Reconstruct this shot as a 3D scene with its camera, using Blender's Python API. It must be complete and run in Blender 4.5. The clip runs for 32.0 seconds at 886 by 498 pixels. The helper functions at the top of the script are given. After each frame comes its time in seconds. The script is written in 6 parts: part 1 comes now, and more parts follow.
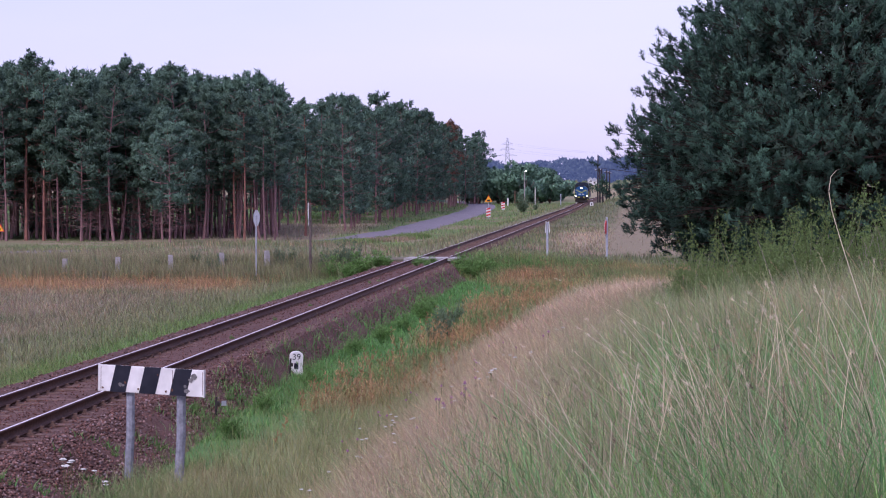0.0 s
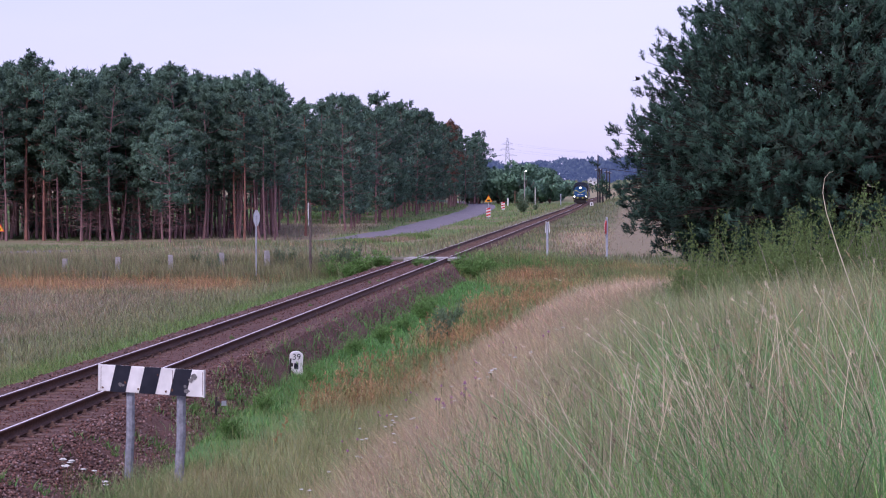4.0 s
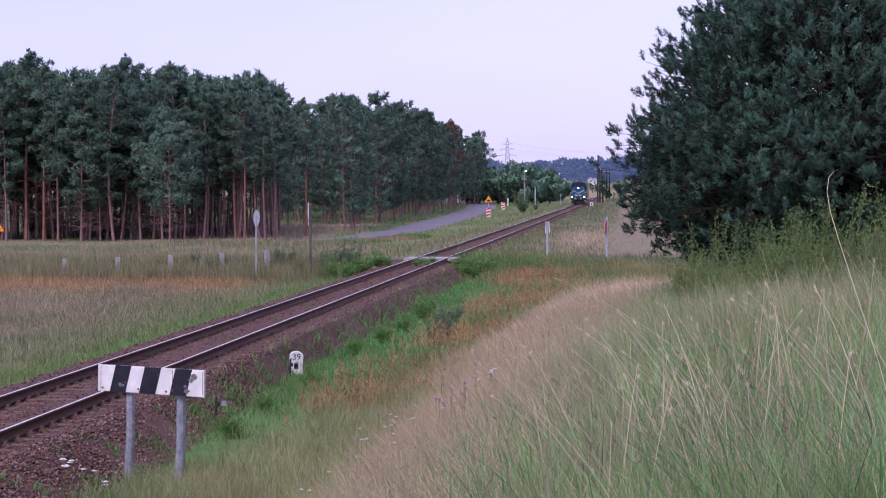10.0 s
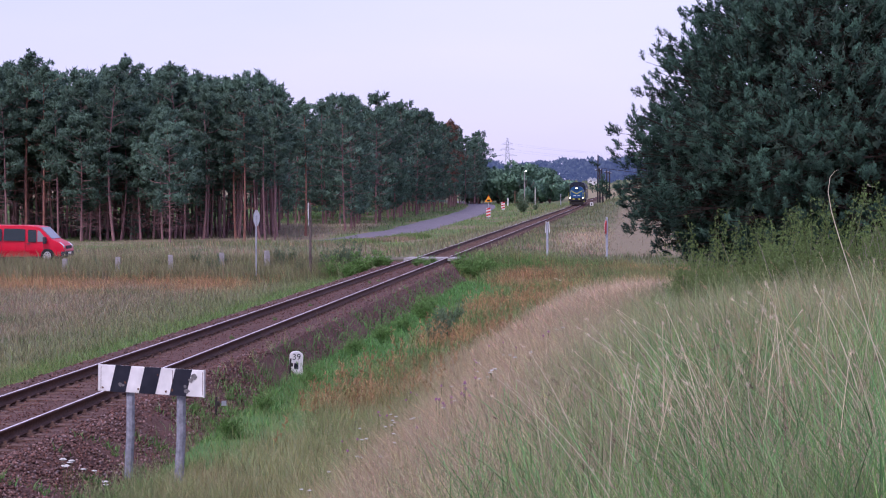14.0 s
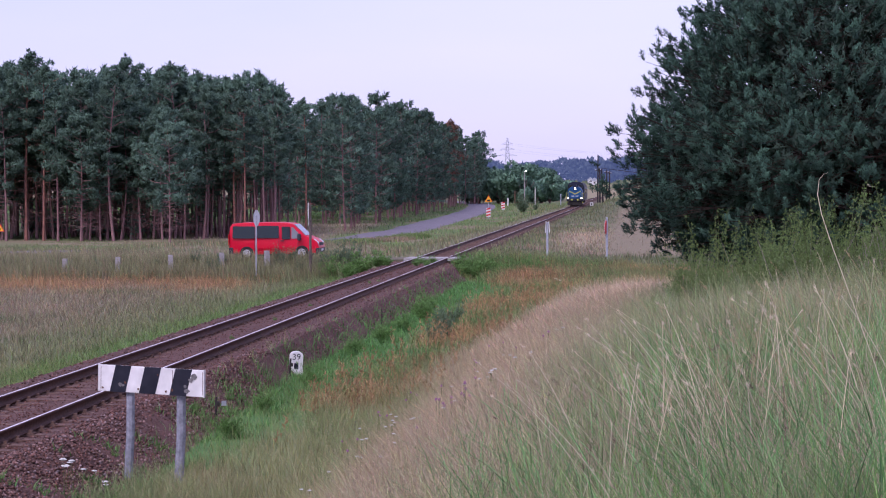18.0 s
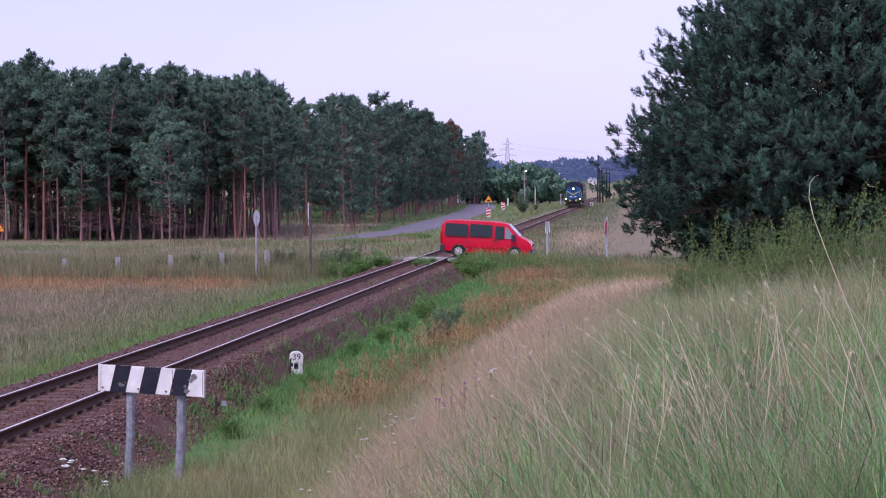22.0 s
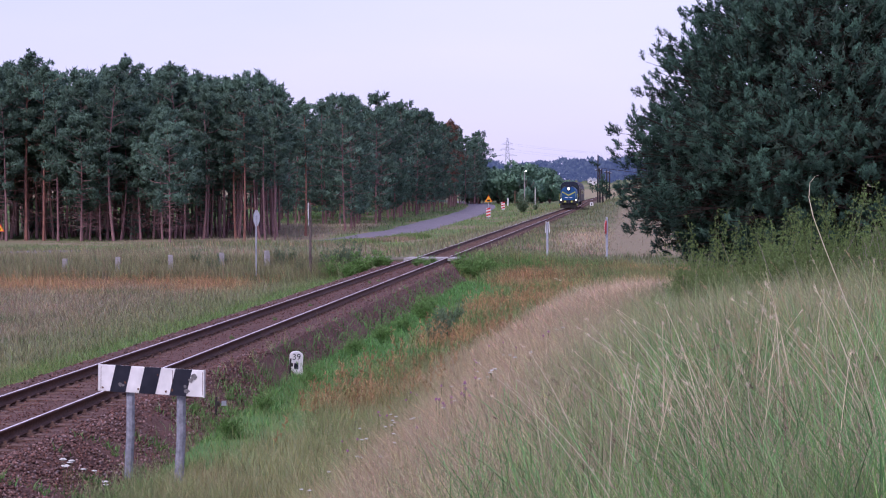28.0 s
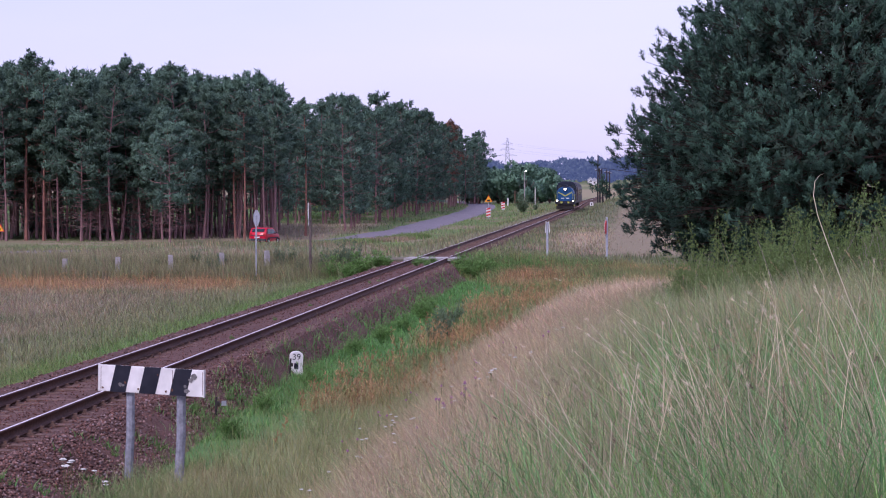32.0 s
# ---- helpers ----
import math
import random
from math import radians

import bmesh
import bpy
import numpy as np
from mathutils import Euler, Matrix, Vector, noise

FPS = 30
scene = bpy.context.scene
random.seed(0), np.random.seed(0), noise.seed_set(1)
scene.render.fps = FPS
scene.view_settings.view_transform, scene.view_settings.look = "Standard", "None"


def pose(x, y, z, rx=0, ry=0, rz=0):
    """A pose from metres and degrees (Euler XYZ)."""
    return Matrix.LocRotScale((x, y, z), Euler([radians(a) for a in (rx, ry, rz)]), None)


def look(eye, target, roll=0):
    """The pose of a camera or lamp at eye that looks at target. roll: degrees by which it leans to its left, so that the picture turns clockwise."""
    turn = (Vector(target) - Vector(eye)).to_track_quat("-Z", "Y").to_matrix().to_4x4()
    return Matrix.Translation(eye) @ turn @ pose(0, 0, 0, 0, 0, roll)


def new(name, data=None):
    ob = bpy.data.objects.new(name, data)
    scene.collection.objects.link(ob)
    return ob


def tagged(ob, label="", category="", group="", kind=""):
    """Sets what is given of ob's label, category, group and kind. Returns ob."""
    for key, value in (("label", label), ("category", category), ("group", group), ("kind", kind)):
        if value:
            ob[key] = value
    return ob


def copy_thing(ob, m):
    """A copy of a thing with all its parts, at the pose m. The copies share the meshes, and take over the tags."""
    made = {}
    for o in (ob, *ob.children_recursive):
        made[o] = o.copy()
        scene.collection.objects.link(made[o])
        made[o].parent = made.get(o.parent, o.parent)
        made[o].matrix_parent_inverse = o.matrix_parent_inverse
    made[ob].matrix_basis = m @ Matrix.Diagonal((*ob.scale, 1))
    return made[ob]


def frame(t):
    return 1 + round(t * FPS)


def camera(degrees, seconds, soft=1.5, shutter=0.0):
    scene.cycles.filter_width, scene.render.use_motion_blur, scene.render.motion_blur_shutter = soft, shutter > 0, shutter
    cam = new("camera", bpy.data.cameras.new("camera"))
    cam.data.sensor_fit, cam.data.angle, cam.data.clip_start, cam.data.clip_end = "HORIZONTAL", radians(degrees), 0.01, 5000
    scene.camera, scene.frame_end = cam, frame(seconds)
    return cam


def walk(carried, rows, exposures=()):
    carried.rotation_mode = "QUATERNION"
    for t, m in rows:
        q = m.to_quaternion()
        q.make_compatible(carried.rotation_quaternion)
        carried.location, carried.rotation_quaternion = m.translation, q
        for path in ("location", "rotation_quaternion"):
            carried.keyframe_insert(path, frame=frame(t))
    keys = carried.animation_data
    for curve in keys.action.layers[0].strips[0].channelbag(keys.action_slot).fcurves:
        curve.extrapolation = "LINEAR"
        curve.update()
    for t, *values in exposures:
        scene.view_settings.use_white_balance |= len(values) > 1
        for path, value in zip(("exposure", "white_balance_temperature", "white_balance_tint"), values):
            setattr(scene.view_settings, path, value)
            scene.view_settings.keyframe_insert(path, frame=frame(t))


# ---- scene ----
cam = camera(24.0, 32.0, soft=1.1)
EYE = (10.0, 0.0, 3.6)
RIGHT, AHEAD = Vector((0.99576, 0.09202, 0)), Vector((-0.09202, 0.99576, 0))
# the tripod stands on the bank east of the line, turned 5.28 degrees to the west and dipped 1.77 degrees
CAMERA_POSE = pose(10.0, 0.0, 3.6, 90 - 1.77, 0, 5.28)
walk(cam, [(0.0, CAMERA_POSE), (32.0, CAMERA_POSE)], exposures=[(0.0, 0.0, 5900, 30), (32.0, 0.0, 5900, 30)])

# ---- world and sun ----
world = bpy.data.worlds.new("overcast_evening")
scene.world = world
world.use_nodes = True
wn, wl = world.node_tree.nodes, world.node_tree.links
wn.clear()
sky = wn.new("ShaderNodeTexSky")
sky.sky_type = "NISHITA"
sky.sun_disc = False
sky.sun_elevation, sky.sun_rotation = radians(32), radians(215)
sky_bg = wn.new("ShaderNodeBackground")
sky_bg.inputs["Strength"].default_value = 0.05
wl.new(sky.outputs[0], sky_bg.inputs["Color"])
coord = wn.new("ShaderNodeTexCoord")
stretch = wn.new("ShaderNodeMapping")
stretch.inputs["Scale"].default_value = (2.2, 2.2, 9.0)
wl.new(coord.outputs["Generated"], stretch.inputs["Vector"])
cloud = wn.new("ShaderNodeTexNoise")
cloud.inputs["Scale"].default_value, cloud.inputs["Detail"].default_value = 1.6, 5.0
wl.new(stretch.outputs[0], cloud.inputs["Vector"])
veil = wn.new("ShaderNodeValToRGB")
veil.color_ramp.elements[0].position, veil.color_ramp.elements[0].color = 0.32, (0.49, 0.49, 0.77, 1)
veil.color_ramp.elements[1].position, veil.color_ramp.elements[1].color = 0.66, (0.56, 0.53, 0.74, 1)
wl.new(cloud.outputs["Fac"], veil.inputs[0])
cloud_bg = wn.new("ShaderNodeBackground")
cloud_bg.inputs["Strength"].default_value = 1.0
wl.new(veil.outputs[0], cloud_bg.inputs["Color"])
both = wn.new("ShaderNodeAddShader")
wl.new(sky_bg.outputs[0], both.inputs[0])
wl.new(cloud_bg.outputs[0], both.inputs[1])
wout = wn.new("ShaderNodeOutputWorld")
wl.new(both.outputs[0], wout.inputs["Surface"])

sun_data = bpy.data.lights.new("sun", "SUN")
sun_data.energy, sun_data.angle, sun_data.color = 2.4, radians(16), (1.0, 0.93, 0.86)
sun = new("sun", sun_data)
sun.matrix_world = look((0, 0, 60), (18, 46, 0))


# ---- materials ----
def material(name, dark, light, rough=0.8, scale=6.0, bump=0.2, metal=0.0, coarse=0.35, spec=0.3):
    """Two scales of noise between two colours, with relief from the finer one."""
    m = bpy.data.materials.new(name)
    m.use_nodes = True
    n, k = m.node_tree.nodes, m.node_tree.links
    p = n["Principled BSDF"]
    geo = n.new("ShaderNodeTexCoord")
    big, fine = n.new("ShaderNodeTexNoise"), n.new("ShaderNodeTexNoise")
    big.inputs["Scale"].default_value, big.inputs["Detail"].default_value = scale * 0.13, 3
    fine.inputs["Scale"].default_value, fine.inputs["Detail"].default_value = scale, 5
    for t in (big, fine):
        k.new(geo.outputs["Object"], t.inputs["Vector"])
    mix = n.new("ShaderNodeMix")
    mix.data_type = "FLOAT"
    mix.inputs["Factor"].default_value = coarse
    k.new(fine.outputs["Fac"], mix.inputs["A"])
    k.new(big.outputs["Fac"], mix.inputs["B"])
    ramp = n.new("ShaderNodeValToRGB")
    ramp.color_ramp.elements[0].position, ramp.color_ramp.elements[0].color = 0.36, (*dark, 1)
    ramp.color_ramp.elements[1].position, ramp.color_ramp.elements[1].color = 0.64, (*light, 1)
    k.new(mix.outputs["Result"], ramp.inputs[0])
    k.new(ramp.outputs[0], p.inputs["Base Color"])
    p.inputs["Roughness"].default_value, p.inputs["Metallic"].default_value = rough, metal
    p.inputs["Specular IOR Level"].default_value = spec
    if bump:
        b = n.new("ShaderNodeBump")
        b.inputs["Strength"].default_value, b.inputs["Distance"].default_value = bump, 0.02
        k.new(fine.outputs["Fac"], b.inputs["Height"])
        k.new(b.outputs[0], p.inputs["Normal"])
    return m


def tinted(name, rough=0.8, scale=3.0, through_light=0.0, spread=0.5, bump=0.0, per_thing=0.0):
    """Colour from the mesh's own tint, varied by noise and from piece to piece."""
    m = bpy.data.materials.new(name)
    m.use_nodes = True
    n, k = m.node_tree.nodes, m.node_tree.links
    p = n["Principled BSDF"]
    tint = n.new("ShaderNodeVertexColor")
    tint.layer_name = "tint"
    geo, coord_ = n.new("ShaderNodeNewGeometry"), n.new("ShaderNodeTexCoord")
    t = n.new("ShaderNodeTexNoise")
    t.inputs["Scale"].default_value, t.inputs["Detail"].default_value = scale, 4
    k.new(coord_.outputs["Object"], t.inputs["Vector"])
    add = n.new("ShaderNodeMath")
    add.operation = "MULTIPLY_ADD"
    add.inputs[1].default_value, add.inputs[2].default_value = spread, 1.0 - spread * 0.75
    k.new(geo.outputs["Random Per Island"], add.inputs[0])
    mul = n.new("ShaderNodeMath")
    mul.operation = "MULTIPLY_ADD"
    mul.inputs[1].default_value = 0.5
    k.new(t.outputs["Fac"], mul.inputs[0])
    k.new(add.outputs[0], mul.inputs[2])
    if per_thing:
        info, vary = n.new("ShaderNodeObjectInfo"), n.new("ShaderNodeMath")
        vary.operation = "MULTIPLY_ADD"
        vary.inputs[1].default_value, vary.inputs[2].default_value = per_thing, 1 - per_thing * .5
        k.new(info.outputs["Random"], vary.inputs[0])
        both_ = n.new("ShaderNodeMath")
        both_.operation = "MULTIPLY"
        k.new(vary.outputs[0], both_.inputs[0])
        k.new(mul.outputs[0], both_.inputs[1])
        mul = both_
    hsv = n.new("ShaderNodeHueSaturation")
    k.new(tint.outputs["Color"], hsv.inputs["Color"])
    k.new(mul.outputs[0], hsv.inputs["Value"])
    k.new(hsv.outputs[0], p.inputs["Base Color"])
    p.inputs["Roughness"].default_value, p.inputs["Specular IOR Level"].default_value = rough, 0.25
    if bump:
        b = n.new("ShaderNodeBump")
        b.inputs["Strength"].default_value, b.inputs["Distance"].default_value = bump, 0.05
        k.new(t.outputs["Fac"], b.inputs["Height"])
        k.new(b.outputs[0], p.inputs["Normal"])
    if through_light:
        tr, mx = n.new("ShaderNodeBsdfTranslucent"), n.new("ShaderNodeMixShader")
        k.new(hsv.outputs[0], tr.inputs["Color"])
        mx.inputs[0].default_value = through_light
        k.new(p.outputs[0], mx.inputs[1])
        k.new(tr.outputs[0], mx.inputs[2])
        k.new(mx.outputs[0], n["Material Output"].inputs["Surface"])
    return m


def paint(name, colour, rough=0.35, dirt=0.12, metal=0.0, coat=0.0):
    c = [max(0.0, v * (1 - dirt)) for v in colour]
    m = material(name, c, colour, rough, 3.0, 0.0, metal, 0.5, 0.5 if metal else 0.2)
    m.node_tree.nodes["Principled BSDF"].inputs["Coat Weight"].default_value = coat
    return m


def glow(name, colour, strength):
    m = bpy.data.materials.new(name)
    m.use_nodes = True
    p = m.node_tree.nodes["Principled BSDF"]
    p.inputs["Base Color"].default_value = (*colour, 1)
    p.inputs["Emission Color"].default_value, p.inputs["Emission Strength"].default_value = (*colour, 1), strength
    return m


def glassy(name, colour, rough=0.05, gloss=0.5):
    m = bpy.data.materials.new(name)
    m.use_nodes = True
    p = m.node_tree.nodes["Principled BSDF"]
    p.inputs["Base Color"].default_value, p.inputs["Roughness"].default_value = (*colour, 1), rough
    p.inputs["Specular IOR Level"].default_value = gloss
    p.inputs["Transmission Weight"].default_value, p.inputs["IOR"].default_value = 0.35, 1.45
    return m


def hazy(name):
    """Leaves of the far backdrop at the horizon, with blue haze painted in as a faint emission."""
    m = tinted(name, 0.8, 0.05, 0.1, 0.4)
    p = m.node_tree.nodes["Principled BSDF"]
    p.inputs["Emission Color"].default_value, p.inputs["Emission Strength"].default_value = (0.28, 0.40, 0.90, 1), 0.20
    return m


M = {
    "ground": tinted("meadow_soil", 0.95, 2.2, 0, 0.0, 0.6),
    "blade": tinted("grass_blades", 0.7, 0.6, 0.25, 0.55),
    "needle": tinted("pine_needles", 0.85, 0.5, 0.4, 0.25, 0.0, 0.4),
    "needle_near": tinted("near_pine_needles", 0.85, 1.2, 0.3, 0.35),
    "leaf": tinted("leaves", 0.6, 0.5, 0.25, 0.5),
    "stone": tinted("ballast_stones", 0.9, 20.0, 0, 0.8),
    "ballast": material("ballast_bed", (0.05, 0.024, 0.020), (0.165, 0.090, 0.072), 0.95, 30, 1.0),
    "sleeper": material("weathered_sleeper", (0.075, 0.043, 0.034), (0.19, 0.118, 0.090), 0.9, 14, 0.5),
    "rail": material("rusty_rail", (0.05, 0.022, 0.014), (0.12, 0.055, 0.035), 0.75, 18, 0.3, 0.2),
    # polished head, its pale colour standing for the mirrored sky
    "rail_top": material("polished_rail_sheen", (0.66, 0.64, 0.65), (0.84, 0.81, 0.82), 0.4, 9, 0.0, 0.25),
    "concrete": material("grey_concrete", (0.24, 0.23, 0.23), (0.40, 0.38, 0.37), 0.9, 12, 0.3),
    "pale_concrete": material("pale_concrete", (0.45, 0.44, 0.42), (0.66, 0.64, 0.62), 0.9, 10, 0.3),
    "slab": material("worn_slab", (0.24, 0.23, 0.22), (0.42, 0.40, 0.39), 0.9, 8, 0.3),
    "hazed_leaf": hazy("hazed_far_leaves"),
    "asphalt": material("worn_asphalt", (0.135, 0.122, 0.142), (0.225, 0.205, 0.235), 0.9, 6, 0.15),
    "track_dirt": material("dirt_road", (0.10, 0.092, 0.06), (0.17, 0.15, 0.10), 0.95, 5, 0.4),
    "bark": material("pine_bark", (0.16, 0.092, 0.096), (0.34, 0.195, 0.188), 0.95, 9, 0.8),
    "twig": material("dark_twigs", (0.022, 0.016, 0.013), (0.065, 0.042, 0.034), 0.95, 9, 0.5),
    "red_bark": material("orange_pine_bark", (0.14, 0.066, 0.058), (0.34, 0.155, 0.115), 0.9, 8, 0.6),
    "grey_bark": material("dead_grey_wood", (0.16, 0.12, 0.11), (0.32, 0.26, 0.24), 0.9, 8, 0.4),
    "wood_grey": material("weathered_grey_timber", (0.17, 0.18, 0.21), (0.34, 0.35, 0.40), 0.85, 16, 0.5),
    "wood_brown": material("weathered_brown_timber", (0.075, 0.058, 0.052), (0.17, 0.135, 0.12), 0.9, 12, 0.4),
    "pole": material("tarred_pole", (0.022, 0.018, 0.02), (0.055, 0.044, 0.046), 0.85, 6, 0.4),
    "white": material("chipped_white_paint", (0.62, 0.61, 0.60), (0.82, 0.81, 0.80), 0.5, 5, 0.05),
    "black": material("faded_black_paint", (0.006, 0.007, 0.016), (0.02, 0.021, 0.034), 0.6, 6, 0.05),
    "flaked": material("flaked_grey_primer", (0.09, 0.085, 0.085), (0.24, 0.23, 0.23), 0.8, 30, 0.3),
    "rust": material("rusty_iron", (0.06, 0.03, 0.02), (0.16, 0.07, 0.04), 0.85, 20, 0.4),
    "dark_iron": material("dark_iron", (0.02, 0.018, 0.018), (0.05, 0.045, 0.04), 0.7, 15, 0.2),
    "galvanised": material("galvanised_steel", (0.34, 0.36, 0.42), (0.50, 0.52, 0.58), 0.5, 9, 0.05, 0.5),
    "sign_back": material("sign_back_grey", (0.30, 0.32, 0.37), (0.40, 0.42, 0.47), 0.55, 4, 0.03, 0.2),
    "red": paint("signal_red", (0.62, 0.045, 0.05), 0.45),
    "yellow": paint("sign_yellow", (0.85, 0.42, 0.03), 0.45),
    "lamp_white": glow("headlight_glow", (1.0, 0.92, 0.74), 5.0),
    "street_glow": glow("street_lamp_glow", (1.0, 0.97, 0.9), 3.0),
    "loco_blue": paint("locomotive_blue", (0.018, 0.095, 0.25), 0.45, 0.35),
    "loco_dark": paint("locomotive_dark", (0.022, 0.028, 0.05), 0.5, 0.4),
    "loco_yellow": paint("locomotive_yellow", (0.46, 0.47, 0.09), 0.45, 0.2),
    "coach": paint("coach_brown", (0.075, 0.055, 0.06), 0.5, 0.3),
    "coach_roof": paint("coach_roof", (0.038, 0.031, 0.036), 0.6, 0.3),
    "van_red": paint("van_red", (0.60, 0.004, 0.030), 0.38, 0.1, 0.0, 0.12),
    "car_red": paint("car_red", (0.58, 0.006, 0.032), 0.38, 0.1, 0.0, 0.12),
    # whitish reflections on the van's front glass, put into its base colour
    "glass_sheen": glassy("painted_sheen_glass", (0.30, 0.34, 0.38), 0.08),
    "glass": glassy("tinted_glass", (0.035, 0.05, 0.06), 0.12, 0.2),
    "cabin": paint("dark_interior", (0.03, 0.03, 0.035), 0.8),
    "plastic": paint("grey_black_plastic", (0.045, 0.045, 0.055), 0.6),
    "tyre": material("tyre_rubber", (0.012, 0.012, 0.013), (0.03, 0.03, 0.03), 0.9, 12, 0.1),
    "alloy": paint("silver_hubcap", (0.62, 0.62, 0.64), 0.35, 0.1, 0.6),
    "headlamp": paint("headlamp_lens", (0.82, 0.82, 0.84), 0.12, 0.05, 0.3, 0.8),
    "tail": paint("tail_lamp_red", (0.45, 0.02, 0.02), 0.3),
    "feather": paint("dark_feathers", (0.03, 0.03, 0.035), 0.7, 0.3),
}


# ---- mesh helpers ----
def part(name, shape, mat, parent=None, label="", smooth=False):
    """Links a bmesh (freed) or a mesh as one object, under a thing or a part."""
    if isinstance(shape, bmesh.types.BMesh):
        me = bpy.data.meshes.new(name)
        shape.to_mesh(me)
        shape.free()
    else:
        me = shape
    if mat is not None and not me.materials:
        me.materials.append(mat)
    if smooth:
        me.shade_smooth()
        me.set_sharp_from_angle(angle=radians(32))
    ob = new(name, me)
    if parent is not None:
        ob.parent = parent
    return tagged(ob, label)


def empty(name, m, label, category, group="", kind=""):
    ob = new(name)
    ob.empty_display_size = 0.2
    ob.matrix_basis = m
    return tagged(ob, label, category, group, kind)


def box(size, at=(0, 0, 0), bevel=0.0, turn=None, bm=None, taper=None):
    """A box of that size round its centre, bevelled; taper scales its top in x and y."""
    one = bmesh.new()
    bmesh.ops.create_cube(one, size=1.0)
    for v in one.verts:
        f = (taper if taper and v.co.z > 0 else (1, 1))
        v.co = Vector((v.co.x * size[0] * f[0], v.co.y * size[1] * f[1], v.co.z * size[2]))
    if bevel:
        bmesh.ops.bevel(one, geom=one.edges[:], offset=bevel, segments=2, affect="EDGES", profile=0.6)
    m = Matrix.Translation(at) @ (turn.to_4x4() if turn is not None else Matrix())
    bmesh.ops.transform(one, matrix=m, verts=one.verts)
    return joined(one, bm)


def joined(one, bm):
    if bm is None:
        return one
    me = bpy.data.meshes.new("tmp")
    one.to_mesh(me)
    one.free()
    bm.from_mesh(me)
    bpy.data.meshes.remove(me)
    return bm


def rod(a, b, r0, r1=None, n=8, bm=None, caps=True):
    """A tapered rod from a to b."""
    bm = bm or bmesh.new()
    a, b = Vector(a), Vector(b)
    r1 = r0 if r1 is None else r1
    d = b - a
    q = d.to_track_quat("Z", "Y")
    rings = []
    for p, r in ((a, r0), (b, r1)):
        rings.append([bm.verts.new(p + q @ Vector((math.cos(i * math.tau / n) * r, math.sin(i * math.tau / n) * r, 0))) for i in range(n)])
    for i in range(n):
        bm.faces.new((rings[0][i], rings[0][(i + 1) % n], rings[1][(i + 1) % n], rings[1][i]))
    if caps:
        bm.faces.new(rings[0][::-1])
        bm.faces.new(rings[1])
    return bm


def tube(points, radii, n=7, bm=None):
    """A bent, tapered tube through the points."""
    bm = bm or bmesh.new()
    pts = [Vector(p) for p in points]
    last, ref = None, None
    for i, p in enumerate(pts):
        d = (pts[min(i + 1, len(pts) - 1)] - pts[max(i - 1, 0)]).normalized()
        if ref is None:
            ref = Vector((1, 0, 0)) if abs(d.x) < 0.7 else Vector((0, 1, 0))
        u = (ref - d * ref.dot(d)).normalized()
        w = d.cross(u)
        ring = [bm.verts.new(p + (u * math.cos(j * math.tau / n) + w * math.sin(j * math.tau / n)) * radii[i]) for j in range(n)]
        if last:
            for j in range(n):
                bm.faces.new((last[j], last[(j + 1) % n], ring[(j + 1) % n], ring[j]))
        last = ring
    bm.faces.new(last)
    return bm


def prism(outline, depth, at=(0, 0, 0), axis="y", bevel=0.0, bm=None):
    """An outline of (u, v) pairs pushed out by depth, centred on the axis. axis y: u, v are x, z; x: y, z; z: x, y."""
    one = bmesh.new()
    put = {"y": lambda u, v, w: (u, w, v), "x": lambda u, v, w: (w, u, v), "z": lambda u, v, w: (u, v, w)}[axis]
    lo = [one.verts.new(put(u, v, -depth / 2)) for u, v in outline]
    hi = [one.verts.new(put(u, v, depth / 2)) for u, v in outline]
    one.faces.new(lo[::-1])
    one.faces.new(hi)
    for i in range(len(lo)):
        j = (i + 1) % len(lo)
        one.faces.new((lo[i], lo[j], hi[j], hi[i]))
    bmesh.ops.recalc_face_normals(one, faces=one.faces[:])
    if bevel:
        bmesh.ops.bevel(one, geom=one.edges[:], offset=bevel, segments=2, affect="EDGES", profile=0.6)
    bmesh.ops.translate(one, vec=at, verts=one.verts)
    return joined(one, bm)


def raw_mesh(name, verts, faces, tints=None, normals=None):
    """A mesh from arrays: verts n x 3, faces m x 3 (all triangles) or m x 4, tints and soft shading normals n x 3."""
    me = bpy.data.meshes.new(name)
    verts, faces = np.asarray(verts, np.float32), np.asarray(faces, np.int32)
    k = faces.shape[1]
    if normals is not None:                        # wind each blade so that its face agrees with its soft normal
        a, b, c = verts[faces[:, 0]], verts[faces[:, 1]], verts[faces[:, 2]]
        back = np.einsum("ij,ij->i", np.cross(b - a, c - a), np.asarray(normals)[faces[:, 0]]) < 0
        faces = np.where(back[:, None], faces[:, ::-1], faces)
    me.vertices.add(len(verts))
    me.vertices.foreach_set("co", verts.ravel())
    me.loops.add(faces.size)
    me.loops.foreach_set("vertex_index", faces.ravel())
    me.polygons.add(len(faces))
    me.polygons.foreach_set("loop_start", np.arange(0, faces.size, k, dtype=np.int32))
    if tints is not None:
        layer = me.color_attributes.new("tint", "FLOAT_COLOR", "POINT")
        layer.data.foreach_set("color", np.concatenate([tints, np.ones((len(tints), 1))], 1).astype(np.float32).ravel())
    me.update(calc_edges=True)
    me.validate()
    if normals is not None:
        me.normals_split_custom_set_from_vertices(np.asarray(normals, np.float32))
    return me


RNG = np.random.default_rng(7)


def ss(a, b, t):
    t = np.clip((np.asarray(t, float) - a) / (b - a), 0, 1)
    return t * t * (3 - 2 * t)


